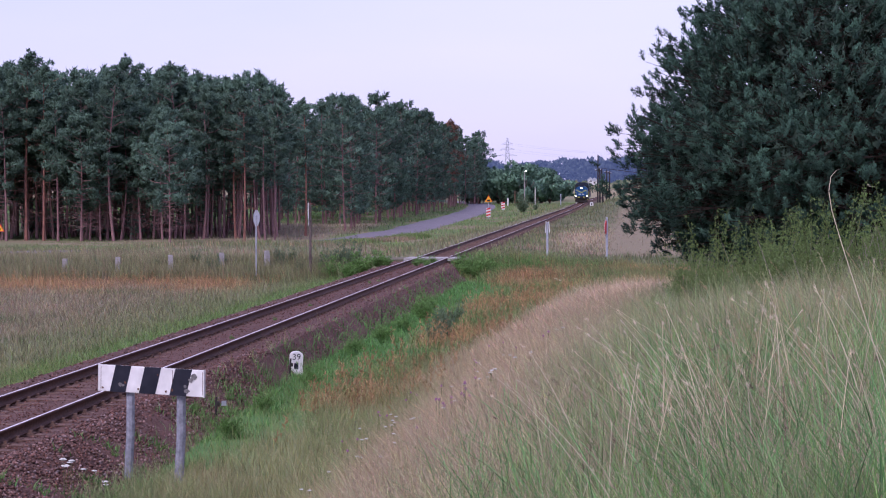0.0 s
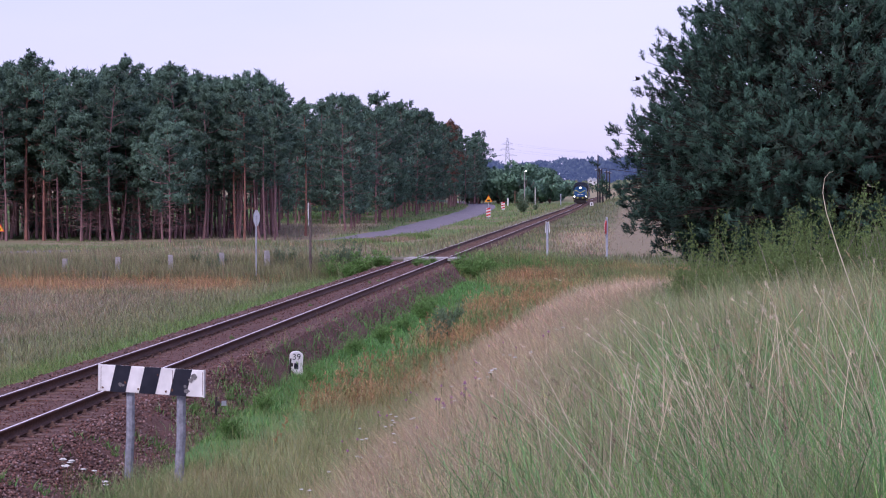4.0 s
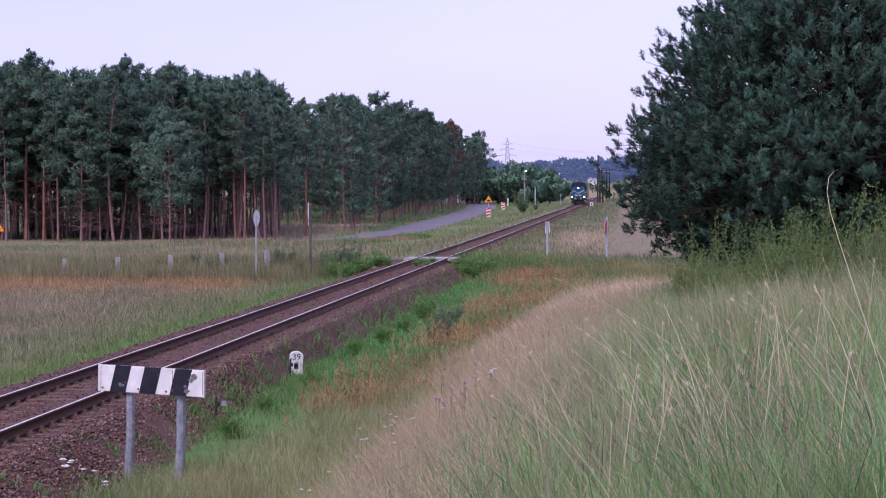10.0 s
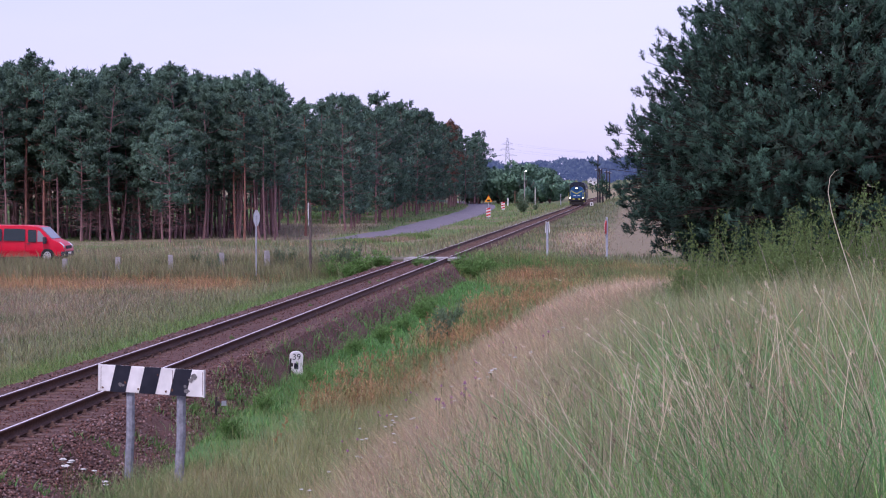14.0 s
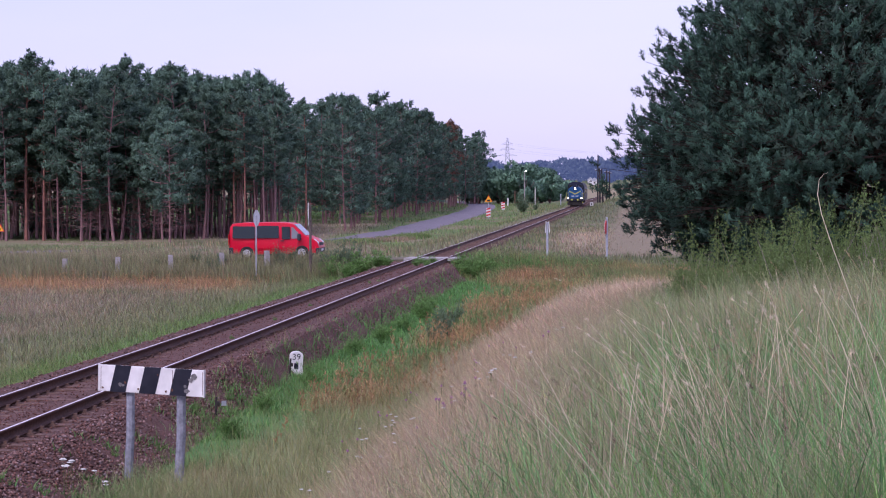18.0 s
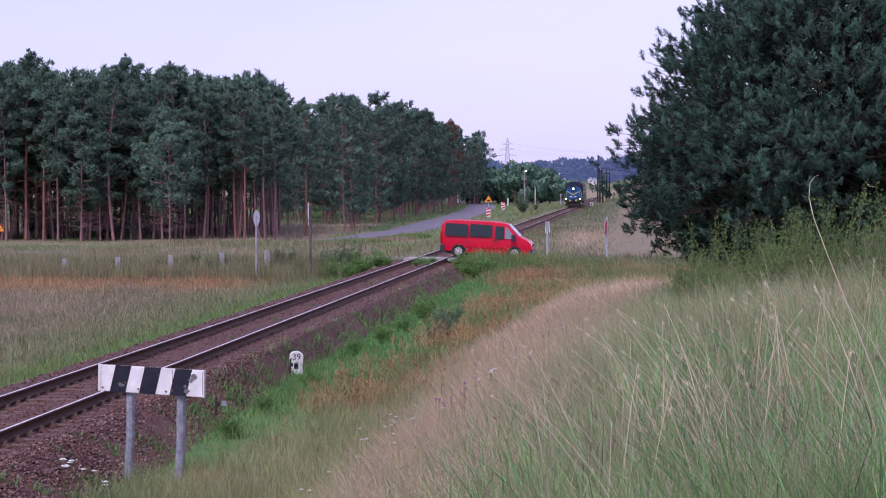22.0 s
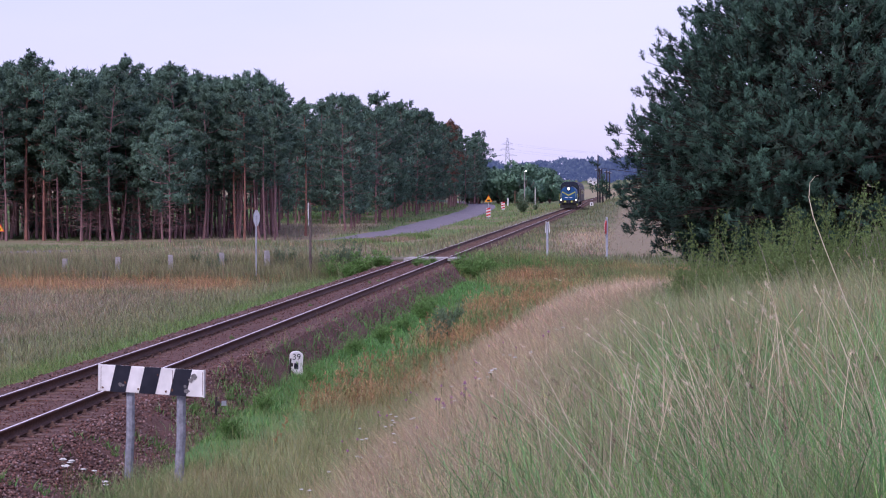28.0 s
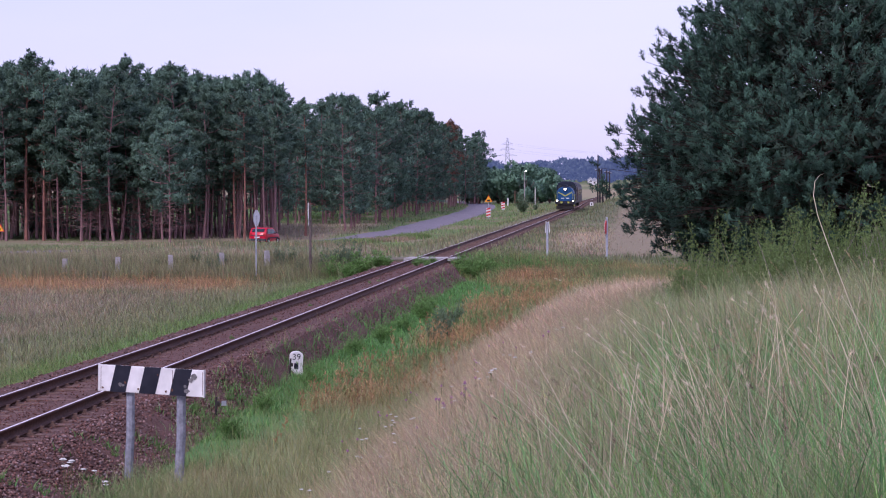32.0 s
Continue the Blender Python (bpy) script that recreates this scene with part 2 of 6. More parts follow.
def wave(x, y, s, k=0.0):
    """Cheap smooth noise of a plan place, about -1 to 1."""
    x, y = np.asarray(x, float) / s, np.asarray(y, float) / s
    return (np.sin(x * 1.3 + 2.1 * np.sin(y * 0.9 + k) + k) + np.sin(y * 1.7 + 1.6 * np.sin(x * 1.1 - k) + 2 * k)
            + 0.6 * np.sin(2.9 * x - 2.3 * y + 3 * k) + 0.5 * np.sin(4.3 * y + 3.7 * x + k)) / 3.1


# ---- the land ----
ROAD_Y = 103.2      # the side road crosses the line here
# centre line of the asphalt road beyond
MAIN_ROAD = [(-240.0, -236.0), (-206.0, -172.0), (-52.0, 117.0), (-37.0, 144.0), (-30.7, 157.0), (-27.7, 174.0), (-24.2, 193.0), (-19.0, 212.0), (-16.7, 232.0), (-16.0, 256.0), (-16.0, 320.0), (-17.4, 368.0), (-22.0, 425.0), (-34.0, 500.0), (-60.0, 600.0)]


def road_z(x):
    return np.interp(x, [-60, -25, -14, -6, -1.8, 1.8, 4, 8, 12, 40], [-.42, -.34, -.27, -.10, -.02, -.02, -.12, -.42, -.75, -.9])


def land(x, y):
    """Height of the ground at plan places."""
    x, y = np.asarray(x, float), np.asarray(y, float)
    far = np.interp(y, [450, 700, 1100, 1500, 5000], [0, .6, 3.5, 7.5, 16])
    left = np.interp(y, [-100, 110, 135, 172, 205, 256, 320, 370, 420], [-1.05, -1.05, -1.42, -1.95, -2.1, -1.5, -1.0, -.55, -.5])
    left = left + 0.8 * ss(6.8, 10, -x) * (1 - .75 * ss(22, 30, -x)) * ss(128, 146, y) * (1 - ss(152, 166, y))
    left = left + 0.10 * wave(x, y, 7.0, 1.0) * ss(5, 9, -x)
    top = np.interp(y, [-100, 12, 20, 30, 45, 60, 70, 80, 92, 130, 200, 350, 450], [2.25, 2.15, 1.92, 1.58, .95, .3, -.1, -.4, -.55, -.5, -.2, .8, .6])
    near = 1 - ss(50, 85, y)
    bank = ss(4.4, 10.5, x)
    right = -0.9 * (1 - bank) + top * bank + np.clip(x - 9.7, 0, 6) * 0.125 * near
    right = np.where(y > 92, np.where(y > 150, top, -.55 * (1 - ss(130, 150, y)) + top * ss(130, 150, y)), right)
    right = right + 0.06 * wave(x, y, 3.1, 2.0) * ss(4, 7, x)
    bed = -0.80 + 0.45 * ss(106, 112, y)
    z = np.where(x < 0, bed + (left - bed) * ss(3.2, 6.5, -x), bed + (right - bed) * ss(2.8, 5.5, x))
    lift = 1 - ss(2.6, 6.0, np.abs(y - ROAD_Y))
    away = ss(1.6, 2.4, np.abs(x))
    z = z + (road_z(x) - z) * lift * away * (1 - ss(60, 90, np.abs(x)))
    return z + far * ss(450, 900, y)


SHOULDER = [(-3.05, -.95), (-2.7, -.74), (-2.1, -.36), (-1.75, -.195), (-1.3, -.185), (-0.75, -.225), (0, -.185), (0.75, -.225), (1.3, -.185), (1.65, -.20), (2.2, -.5), (2.9, -.8), (3.3, -.97)]


def shoulder_x(x, y):
    """The ballast's section drawn in: narrow east of the line past the board, narrow on both sides past the crossing."""
    f = np.where(np.asarray(x) > 0, np.interp(y, [26, 33, 46, 60], [1.0, .78, .42, .5]), 1.0)
    f = np.where(np.abs(x) > 1.65, f, 1.0)
    x = np.where(np.abs(x) > 1.65, np.sign(x) * (1.65 + (np.abs(x) - 1.65) * f), x)
    g = 1 - .8 * ss(104, 108, y)
    return np.where(np.abs(x) > 1.28, np.sign(x) * (1.25 + (np.abs(x) - 1.25) * g), x)


def bed_z(x, y):
    """Height of the ballast's surface."""
    x, y = np.asarray(x, float), np.asarray(y, float)
    f = np.where(x > 0, np.interp(y, [26, 33, 46, 60], [1.0, .78, .42, .5]), 1.0)
    u = np.where(np.abs(x) > 1.65, np.sign(x) * (1.65 + (np.abs(x) - 1.65) / f), x)
    return np.interp(u, [p[0] for p in SHOULDER], [p[1] for p in SHOULDER])


def top_z(x, y):
    """Whatever lies on top: the land or the ballast."""
    return np.maximum(land(x, y), np.where(np.asarray(y) < 104, bed_z(x, y), -9))


def zone(x, y):
    """What grows at plan places: colour (n x 3), height and how thick it stands (0 to 1)."""
    x, y = np.asarray(x, float), np.asarray(y, float)
    a, b = wave(x, y, 2.3, 0.4), wave(x, y, 0.8, 3.3)
    green, straw = np.array([0.110, 0.190, 0.052]), np.array([0.420, 0.330, 0.210])
    pink, orange = np.array([0.365, 0.285, 0.190]), np.array([0.330, 0.195, 0.095])
    grey, lush = np.array([0.190, 0.185, 0.105]), np.array([0.075, 0.170, 0.048])
    teal = np.array([-.012, .018, .006])
    col = np.zeros(x.shape + (3,)) + grey
    high = np.full(x.shape, 0.35)

    def lay(w, c, h):
        w = np.clip(w, 0, 1)
        col[...] = col * (1 - w[..., None]) + c * w[..., None]
        high[...] = high * (1 - w) + h * w

    west = ss(2.4, 3.4, -x)
    lay(west * (1 - ss(100, 112, y)), pink * 0.42 + grey * 0.32, 0.26)
    lay(west * ss(-.1, 0.6, a) * (1 - ss(100, 112, y)), grey * 0.72 + green * .12, 0.3)
    lay(west * (1 - ss(5.2, 10.5, -x + 2.0 * a + b)) * .6, green * .6 + grey * .35, 0.3)
    lay(west * (1 - ss(3.7, 5.2, -x + .8 * a)), green * .85 + grey * .1, 0.27)
    lay(west * ss(86, 90, y + 2 * b) * (1 - ss(95, 98, y + 2 * b)) * ss(6, 9, -x) * ss(-.7, .1, a) * .75, orange, 0.40)
    lay(west * ss(96.5, 98.5, y) * (1 - ss(112, 125, y)), grey * 0.62 + green * 0.24, 0.45)
    lay(west * ss(105, 118, y), grey * .62 + green * .26, 0.45)
    lay(west * ss(105, 118, y) * ss(-.1, .6, a) * (1 - ss(160, 200, y)), straw * .42 + pink * .2, 0.5)
    lay(west * ss(165, 200, y) * (1 - ss(430, 520, y)), green * 0.75 + grey * 0.25, 0.45)
    lay(west * ss(165, 200, y) * (1 - ss(430, 520, y)) * ss(.1, .6, wave(x, y, 6.0, 2.2)), pink * .55 + grey * .2, 0.45)
    lay(west * ss(168, 182, y) * (1 - ss(212, 220, y)) * ss(27, 31, -x), green * .55 + grey * .35, 0.22)
    lay(west * ss(183, 189, y + 2 * b) * (1 - ss(206, 212, y)) * ss(27, 31, -x) * ss(-.6, .3, a), pink * .5 + grey * .3, 0.2)
    lay(west * ss(232, 250, y) * ss(30, 40, -x), green * .8, 0.4)
    lay(west * ss(203, 212, y) * (1 - ss(264, 272, y)) * ss(20.5, 23, -x) * (1 - ss(38, 44, -x)) * ss(-.9, -.2, b), pink * .6 + grey * .25, 0.4)
    drift = np.clip(y - 45, 0, 60) * 0.06
    east = ss(1.5, 1.9, x)
    lay(east, green * .7 + grey * .25, 0.42)
    lay(east * ss(-.1, .6, a + 0.5 * b), orange * .9 + grey * .15, 0.46)
    lay(east * (1 - ss(2.9, 3.9, x + 0.7 * a - .8 * ss(30, 44, y))) * (1 - ss(92, 98, y)), lush * 1.15, 0.26)
    lay(east * ss(5.0, 6.2, x - drift + 0.6 * b) * (1 - ss(78, 90, y)), pink, 0.42)
    lay(east * ss(5.0, 6.2, x - drift) * ss(.2, .7, b) * (1 - ss(78, 90, y)), straw * .9, 0.48)
    lay(east * ss(3.2, 4.2, x) * (1 - ss(6.0, 7.4, x + .6 * a)) * (1 - ss(34, 48, y)) * ss(-.9, .1, b), green * .62 + straw * .30, 0.34)
    far_bank = 1 - ss(40, 52, y)
    rim = x - .035 * (y - 10) + .5 * a + .4 * b + .3 * wave(x, y, .35, 2.6)
    lay(east * ss(8.5, 9.9, rim) * far_bank, green * 1.0 + straw * 0.10 + teal, 0.42)
    lay(east * ss(8.3, 9.4, rim) * ss(.1, .6, wave(x, y, 0.8, 5.0)) * far_bank, pink * .62 + grey * .2, 0.38)
    lay(east * ss(8.9, 10.0, rim) * ss(12, 19, y) * ss(-.8, .2, wave(x, y, 1.3, 7.0)) * far_bank * .75, pink * .42 + grey * .4, 0.40)
    lay(east * ss(8.7, 9.6, rim) * ss(.25, .65, wave(x, y, 0.6, 9.0)) * far_bank, green * 1.05 + teal, 0.48)
    lay(east * ss(10.2, 11.0, x + .4 * b) * ss(15, 18, y) * (1 - ss(25, 29, y)) * ss(-.6, .2, wave(x, y, .7, 4.4)), pink * .4 + green * .4 + grey * .2, 0.62)
    lay(east * ss(9.9, 10.6, x) * (1 - ss(10, 14, y)) * .55 * ss(-.5, .3, wave(x, y, .5, 1.2)), green * 1.1 + teal * 1.5, 0.5)
    lay(east * ss(100, 108, y) * (1 - ss(400, 500, y)), grey * 0.6 + green * 0.12, 0.4)
    lay(east * ss(108, 120, y) * ss(.25, .7, wave(x, y, 5.0, 1.1)) * (1 - ss(200, 260, y)), pink * .6, 0.35)
    lay(east * ss(108, 120, y) * ss(.2, .7, a), green * 0.7 + grey * 0.3, 0.4)
    lay(east * .75 * (1 - ss(.35, 1.1, np.hypot((x - 6.4) / 3.4, (y - 155) / 34) + .4 * b + .3 * a)), pink * .95, 0.25)
    lay(east * ss(7.2, 8.6, x + .4 * b) * ss(119, 124, y) * (1 - ss(330, 400, y)), straw * .34 + grey * .35, 0.12)
    lay((1 - ss(1.2, 1.5, np.abs(x))) * (y > 150), np.array([0.11, 0.08, 0.06]), 0.2)
    lay(ss(450, 700, y), straw * 0.55 + green * 0.2, 0.4)
    lay(ss(700, 1000, y) * ss(-.2, .3, wave(x, y, 160, 1.0)), green * 0.45 + grey * .4, 0.4)
    return col, high


def spread_steps(lo, hi, step, reach, grow):
    """Even steps from lo to hi, then growing ones out to the reach on both sides."""
    mid = list(np.arange(lo, hi + step / 2, step))
    out, s = [mid[-1]], step
    while out[-1] < reach[1]:
        s *= grow
        out.append(out[-1] + s)
    back, s = [mid[0]], step
    while back[-1] > reach[0]:
        s *= grow
        back.append(back[-1] - s)
    return np.array(back[:0:-1] + mid + out[1:])


def build_ground():
    xs = spread_steps(-45, 32, 0.6, (-3200, 3200), 1.2)
    ys = np.concatenate([spread_steps(0, 130, 0.7, (-400, 131), 1.25)[:-1], np.arange(131, 460, 2.5), spread_steps(460, 500, 5, (455, 4700), 1.15)[1:]])
    ys = np.unique(np.round(ys, 3))
    gx, gy = np.meshgrid(xs, ys)
    z = land(gx, gy)
    z = z + 0.03 * wave(gx, gy, 0.7, 1.5) * (np.abs(gx) > 3.4)
    col, _ = zone(gx, gy)
    col = col * (0.8 - .25 * ss(4.2, 6, gx) * (1 - ss(50, 80, gy)))[..., None]      # shade between the bank grass blades, painted into the thatch colour
    n = len(xs)
    i = (np.arange(len(ys) - 1)[:, None] * n + np.arange(n - 1)[None]).ravel()
    faces = np.stack([i, i + 1, i + n + 1, i + n], 1)
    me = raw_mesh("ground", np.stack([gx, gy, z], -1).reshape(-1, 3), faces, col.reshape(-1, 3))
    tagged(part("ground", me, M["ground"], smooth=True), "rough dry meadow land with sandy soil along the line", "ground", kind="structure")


def strip(line, half, lift, name, mat, step=3.0, crown=0.0):
    """A road of that half width laid on the land along a plan line."""
    pts = [np.array(p, float) for p in line]
    out = []
    for i in range(len(pts) - 1):
        p0, p1, p2, p3 = pts[max(i - 1, 0)], pts[i], pts[i + 1], pts[min(i + 2, len(pts) - 1)]
        k = max(2, int(np.linalg.norm(p2 - p1) / step))
        for j in range(k):
            t = j / k
            out.append(0.5 * ((2 * p1) + (p2 - p0) * t + (2 * p0 - 5 * p1 + 4 * p2 - p3) * t * t + (3 * p1 - p0 - 3 * p2 + p3) * t ** 3))
    out.append(pts[-1])
    c = np.array(out)
    d = np.gradient(c, axis=0)
    side = np.stack([-d[:, 1], d[:, 0]], 1) / np.linalg.norm(d, axis=1)[:, None]
    cols = np.array([-1.0, -0.93, -0.5, 0, 0.5, 0.93, 1.0])
    mid = land(c[:, 0], c[:, 1])
    vs = []
    for u in cols:
        p = c + side * half * u * (1 + 0.03 * np.sin(np.arange(len(c)) * 1.7 + 3 * u))[:, None]
        zz = np.maximum(land(p[:, 0], p[:, 1]), mid) + (lift + crown * (1 - u * u) if abs(u) < 1 else -0.08)
        vs.append(np.concatenate([p, zz[:, None]], 1))
    v = np.stack(vs, 1)
    n = len(cols)
    i = (np.arange(len(c) - 1)[:, None] * n + np.arange(n - 1)[None]).ravel()
    me = raw_mesh(name, v.reshape(-1, 3), np.stack([i, i + 1, i + n + 1, i + n], 1))
    return part(name, me, mat, smooth=True), c


build_ground()
main_road, MAIN_LINE = strip(MAIN_ROAD, 2.6, 0.05, "road_main", M["asphalt"], crown=0.05)
tagged(main_road, "narrow grey asphalt road beside the forest", "road", kind="structure")
for nm, a, b in (("road_west", -160.0, -2.3), ("road_east", 2.3, 90.0)):
    r, _ = strip([(a, ROAD_Y), ((a + b) / 2, ROAD_Y), (b, ROAD_Y)], 1.8, 0.02, nm, M["track_dirt"], step=1.0)
    tagged(r, "worn sandy side road leading over the line", "road", kind="structure")


# ---- the railway line ----

def bend(y):
    """The line's slight sideways bow far off."""
    return np.interp(y, [335, 347, 370, 385, 420, 480, 600], [0, -.14, -.36, -.5, -.87, -1.3, -.6])

def rail_mesh(y0, y1):
    """Foot, web and head in section, drawn out along the line."""
    half = [(-0.067, -0.17), (-0.067, -0.155), (-0.02, -0.14), (-0.009, -0.125), (-0.009, -0.05), (-0.035, -0.036), (-0.036, -0.010), (-0.030, -0.003), (-0.020, 0.0)]
    sec = half + [(-u, v) for u, v in half[::-1]]
    ys = np.concatenate([np.arange(y0, 130, 2.0), np.arange(130, y1 + 1, 10.0)])
    v = np.array([[(u + float(bend(y)), y, w) for u, w in sec] for y in ys])
    n, faces, top = len(sec), [], []
    for i in range(len(ys) - 1):
        for j in range(n):
            k = (j + 1) % n
            faces.append((i * n + j, i * n + k, (i + 1) * n + k, (i + 1) * n + j))
            top.append(1 if j == 8 else 0)
    me = raw_mesh("rail", v.reshape(-1, 3), faces)
    me.materials.append(M["rail"])
    me.materials.append(M["rail_top"])
    me.polygons.foreach_set("material_index", np.array(top, np.int32))
    return me


def build_track():
    line = empty("railway_track", pose(0, 0, 0), "single railway track with rusty rails on brown sleepers", "railway track", kind="structure")
    rail = rail_mesh(-30, 690)
    for s in (-1, 1):
        ob = part("rail", rail, None, line, "rusty rail with a polished head")
        ob.location.x = 0.755 * s
    kinds = []
    for i in range(3):
        bm = box((2.5, 0.24, 0.16), (0, 0, -0.255), 0.015)
        for s in (-1, 1):
            box((0.34, 0.16, 0.02), (0.755 * s, 0, -0.168), bm=bm)
            for q in (-1, 1):
                box((0.05, 0.07, 0.05), (0.755 * s + q * 0.10, 0, -0.145), bm=bm)
        for v in bm.verts:
            v.co.z += 0.006 * math.sin(v.co.x * (3 + i) + i)
        me = bpy.data.meshes.new("sleeper")
        bm.to_mesh(me)
        bm.free()
        me.materials.append(M["sleeper"])
        kinds.append(me)
    rnd = random.Random(3)
    y = 22.0
    while y < 100.6:
        ob = part("sleeper", kinds[rnd.randrange(3)], None, line)
        ob.matrix_basis = pose(rnd.uniform(-.02, .02), y, rnd.uniform(-.012, .006) - .012 - .03 * float(ss(34, 44, y)), 0, 0, rnd.uniform(-.8, .8))
        y += 0.63
    rest = bmesh.new()
    for y in np.arange(106.5, 520, 0.65):
        box((2.5, 0.24, 0.16), (float(bend(y)), y, -0.255), bm=rest)
    tagged(part("sleepers", rest, M["sleeper"], line), kind="stuff")


def build_ballast():
    sec = SHOULDER
    ys = np.concatenate([np.arange(-30, 130, 0.4), np.arange(130, 691, 5.0)])
    v = []
    for y in ys:
        for x0, z in sec:
            x = float(shoulder_x(x0, y))
            k = 0.05 * wave(x * 3, y, 0.5, 2.0) + 0.05 * wave(x, y, 2.5, 0.7) * (abs(x0) > 1.9)
            v.append((x + float(bend(y)) + (0.10 * wave(x, y, 1.8, 4.0) if abs(x0) > 1.9 else 0), y, z + (0.3 if abs(x0) < 1.9 else .6) * k))
    n = len(sec)
    i = (np.arange(len(ys) - 1)[:, None] * n + np.arange(n - 1)[None]).ravel()
    bed = part("ballast", raw_mesh("ballast", v, np.stack([i, i + 1, i + n + 1, i + n], 1)), M["ballast"], smooth=True)
    tagged(bed, "ballast bed of dark reddish-brown crushed stone", "ballast", kind="structure")
    # loose stones, eight-sided and crooked
    count = 20000
    y = 25 + 77 * RNG.random(count) ** 2.5
    x = RNG.uniform(-2.9, 3.1, count)
    x = np.where((x > 1.7) & (y > 34), 1.7 + (x - 1.7) * .5, x)
    x = np.concatenate([x, RNG.uniform(1.3, 3.1, 9000)])
    y = np.concatenate([y, 25 + 22 * RNG.random(9000) ** 1.3])
    keep = (np.abs(np.abs(x) - 0.755) > 0.1)
    x, y = x[keep], y[keep]
    z = bed_z(x, y) + 0.01
    m = len(x)
    octa = np.array([(1, 0, 0), (-1, 0, 0), (0, 1, 0), (0, -1, 0), (0, 0, 1), (0, 0, -1)], float)
    tri = np.array([(0, 2, 4), (2, 1, 4), (1, 3, 4), (3, 0, 4), (2, 0, 5), (1, 2, 5), (3, 1, 5), (0, 3, 5)])
    r = RNG.uniform(0.013, 0.036, m) * (1 + 0.3 * ss(50, 90, y)) * np.where(np.abs(x) < 1.3, .72, 1.0)
    v = octa[None] * RNG.uniform(0.55, 1.3, (m, 6, 1)) * r[:, None, None]
    a = RNG.uniform(0, math.tau, m)
    c, s = np.cos(a)[:, None], np.sin(a)[:, None]
    v = np.stack([v[..., 0] * c - v[..., 1] * s, v[..., 0] * s + v[..., 1] * c, v[..., 2] * 0.8], -1)
    v = v + np.stack([x, y, z + r * 0.3], -1)[:, None]
    f = (tri[None] + (np.arange(m) * 6)[:, None, None]).reshape(-1, 3)
    base = np.array([0.158, 0.080, 0.064]) * RNG.uniform(0.35, 1.25, (m, 1)) + np.array([0.03, 0.03, 0.032]) * RNG.random((m, 1)) ** 4 * 4
    inner = (np.abs(x) < 1.25)[:, None]
    base = np.where(inner, base * np.array([.92, 0.80, 0.74]), base)
    st = part("ballast_stones", raw_mesh("ballast_stones", v.reshape(-1, 3), f, np.repeat(base, 6, 0)), M["stone"])
    tagged(st, "loose reddish-brown crushed stones of the ballast", "stones", kind="stuff")


def build_crossing():
    deck = empty("level_crossing_deck", pose(0, ROAD_Y, 0), "pale worn concrete slabs laid between the rails at the level crossing", "crossing deck", kind="structure")
    for x, w in ((-1.08, 0.52), (0, 1.30), (1.08, 0.52)):
        for j, yy in enumerate((-0.95, 0.3)):
            part("slab", box((w, 1.2, 0.14), (x, yy, -0.085 - 0.004 * j), 0.015), M["slab"], deck)
    for s in (-1, 1):
        part("apron", prism([(1.36 * s, -0.06), (2.6 * s, -0.1), (2.6 * s, -0.5), (1.36 * s, -0.5)], 3.4), M["track_dirt"], deck)


build_track()
build_ballast()
build_crossing()


# ---- trees ----
def fans(centres, axes, length, width, count, spread, tint, tip, rng):
    """Tufts of narrow pointed blades: for each centre, count blades leaning out from its axis."""
    n = len(centres)
    ax = axes / np.linalg.norm(axes, axis=1)[:, None]
    d = ax[:, None] + rng.normal(0, spread, (n, count, 3))
    d /= np.linalg.norm(d, axis=2)[..., None]
    side = np.cross(d, rng.normal(0, 1, (n, count, 3)))
    side /= np.linalg.norm(side, axis=2)[..., None] + 1e-6
    ln = length * rng.uniform(0.65, 1.25, (n, count, 1))
    p = centres[:, None] + rng.normal(0, length * 0.25, (n, count, 3))
    v = np.stack([p - side * width / 2, p + side * width / 2, p + d * ln], 2).reshape(-1, 3)
    f = np.arange(n * count * 3).reshape(-1, 3)
    shade = rng.uniform(0.75, 1.25, (n, 1, 1, 1)) * np.ones((n, count, 3, 1))
    col = np.where((np.arange(3) == 2)[None, None, :, None], np.array(tip), np.array(tint)) * shade
    return v, f, col.reshape(-1, 3)


def unit(v):
    return v / (np.linalg.norm(v, axis=-1, keepdims=True) + 1e-9)


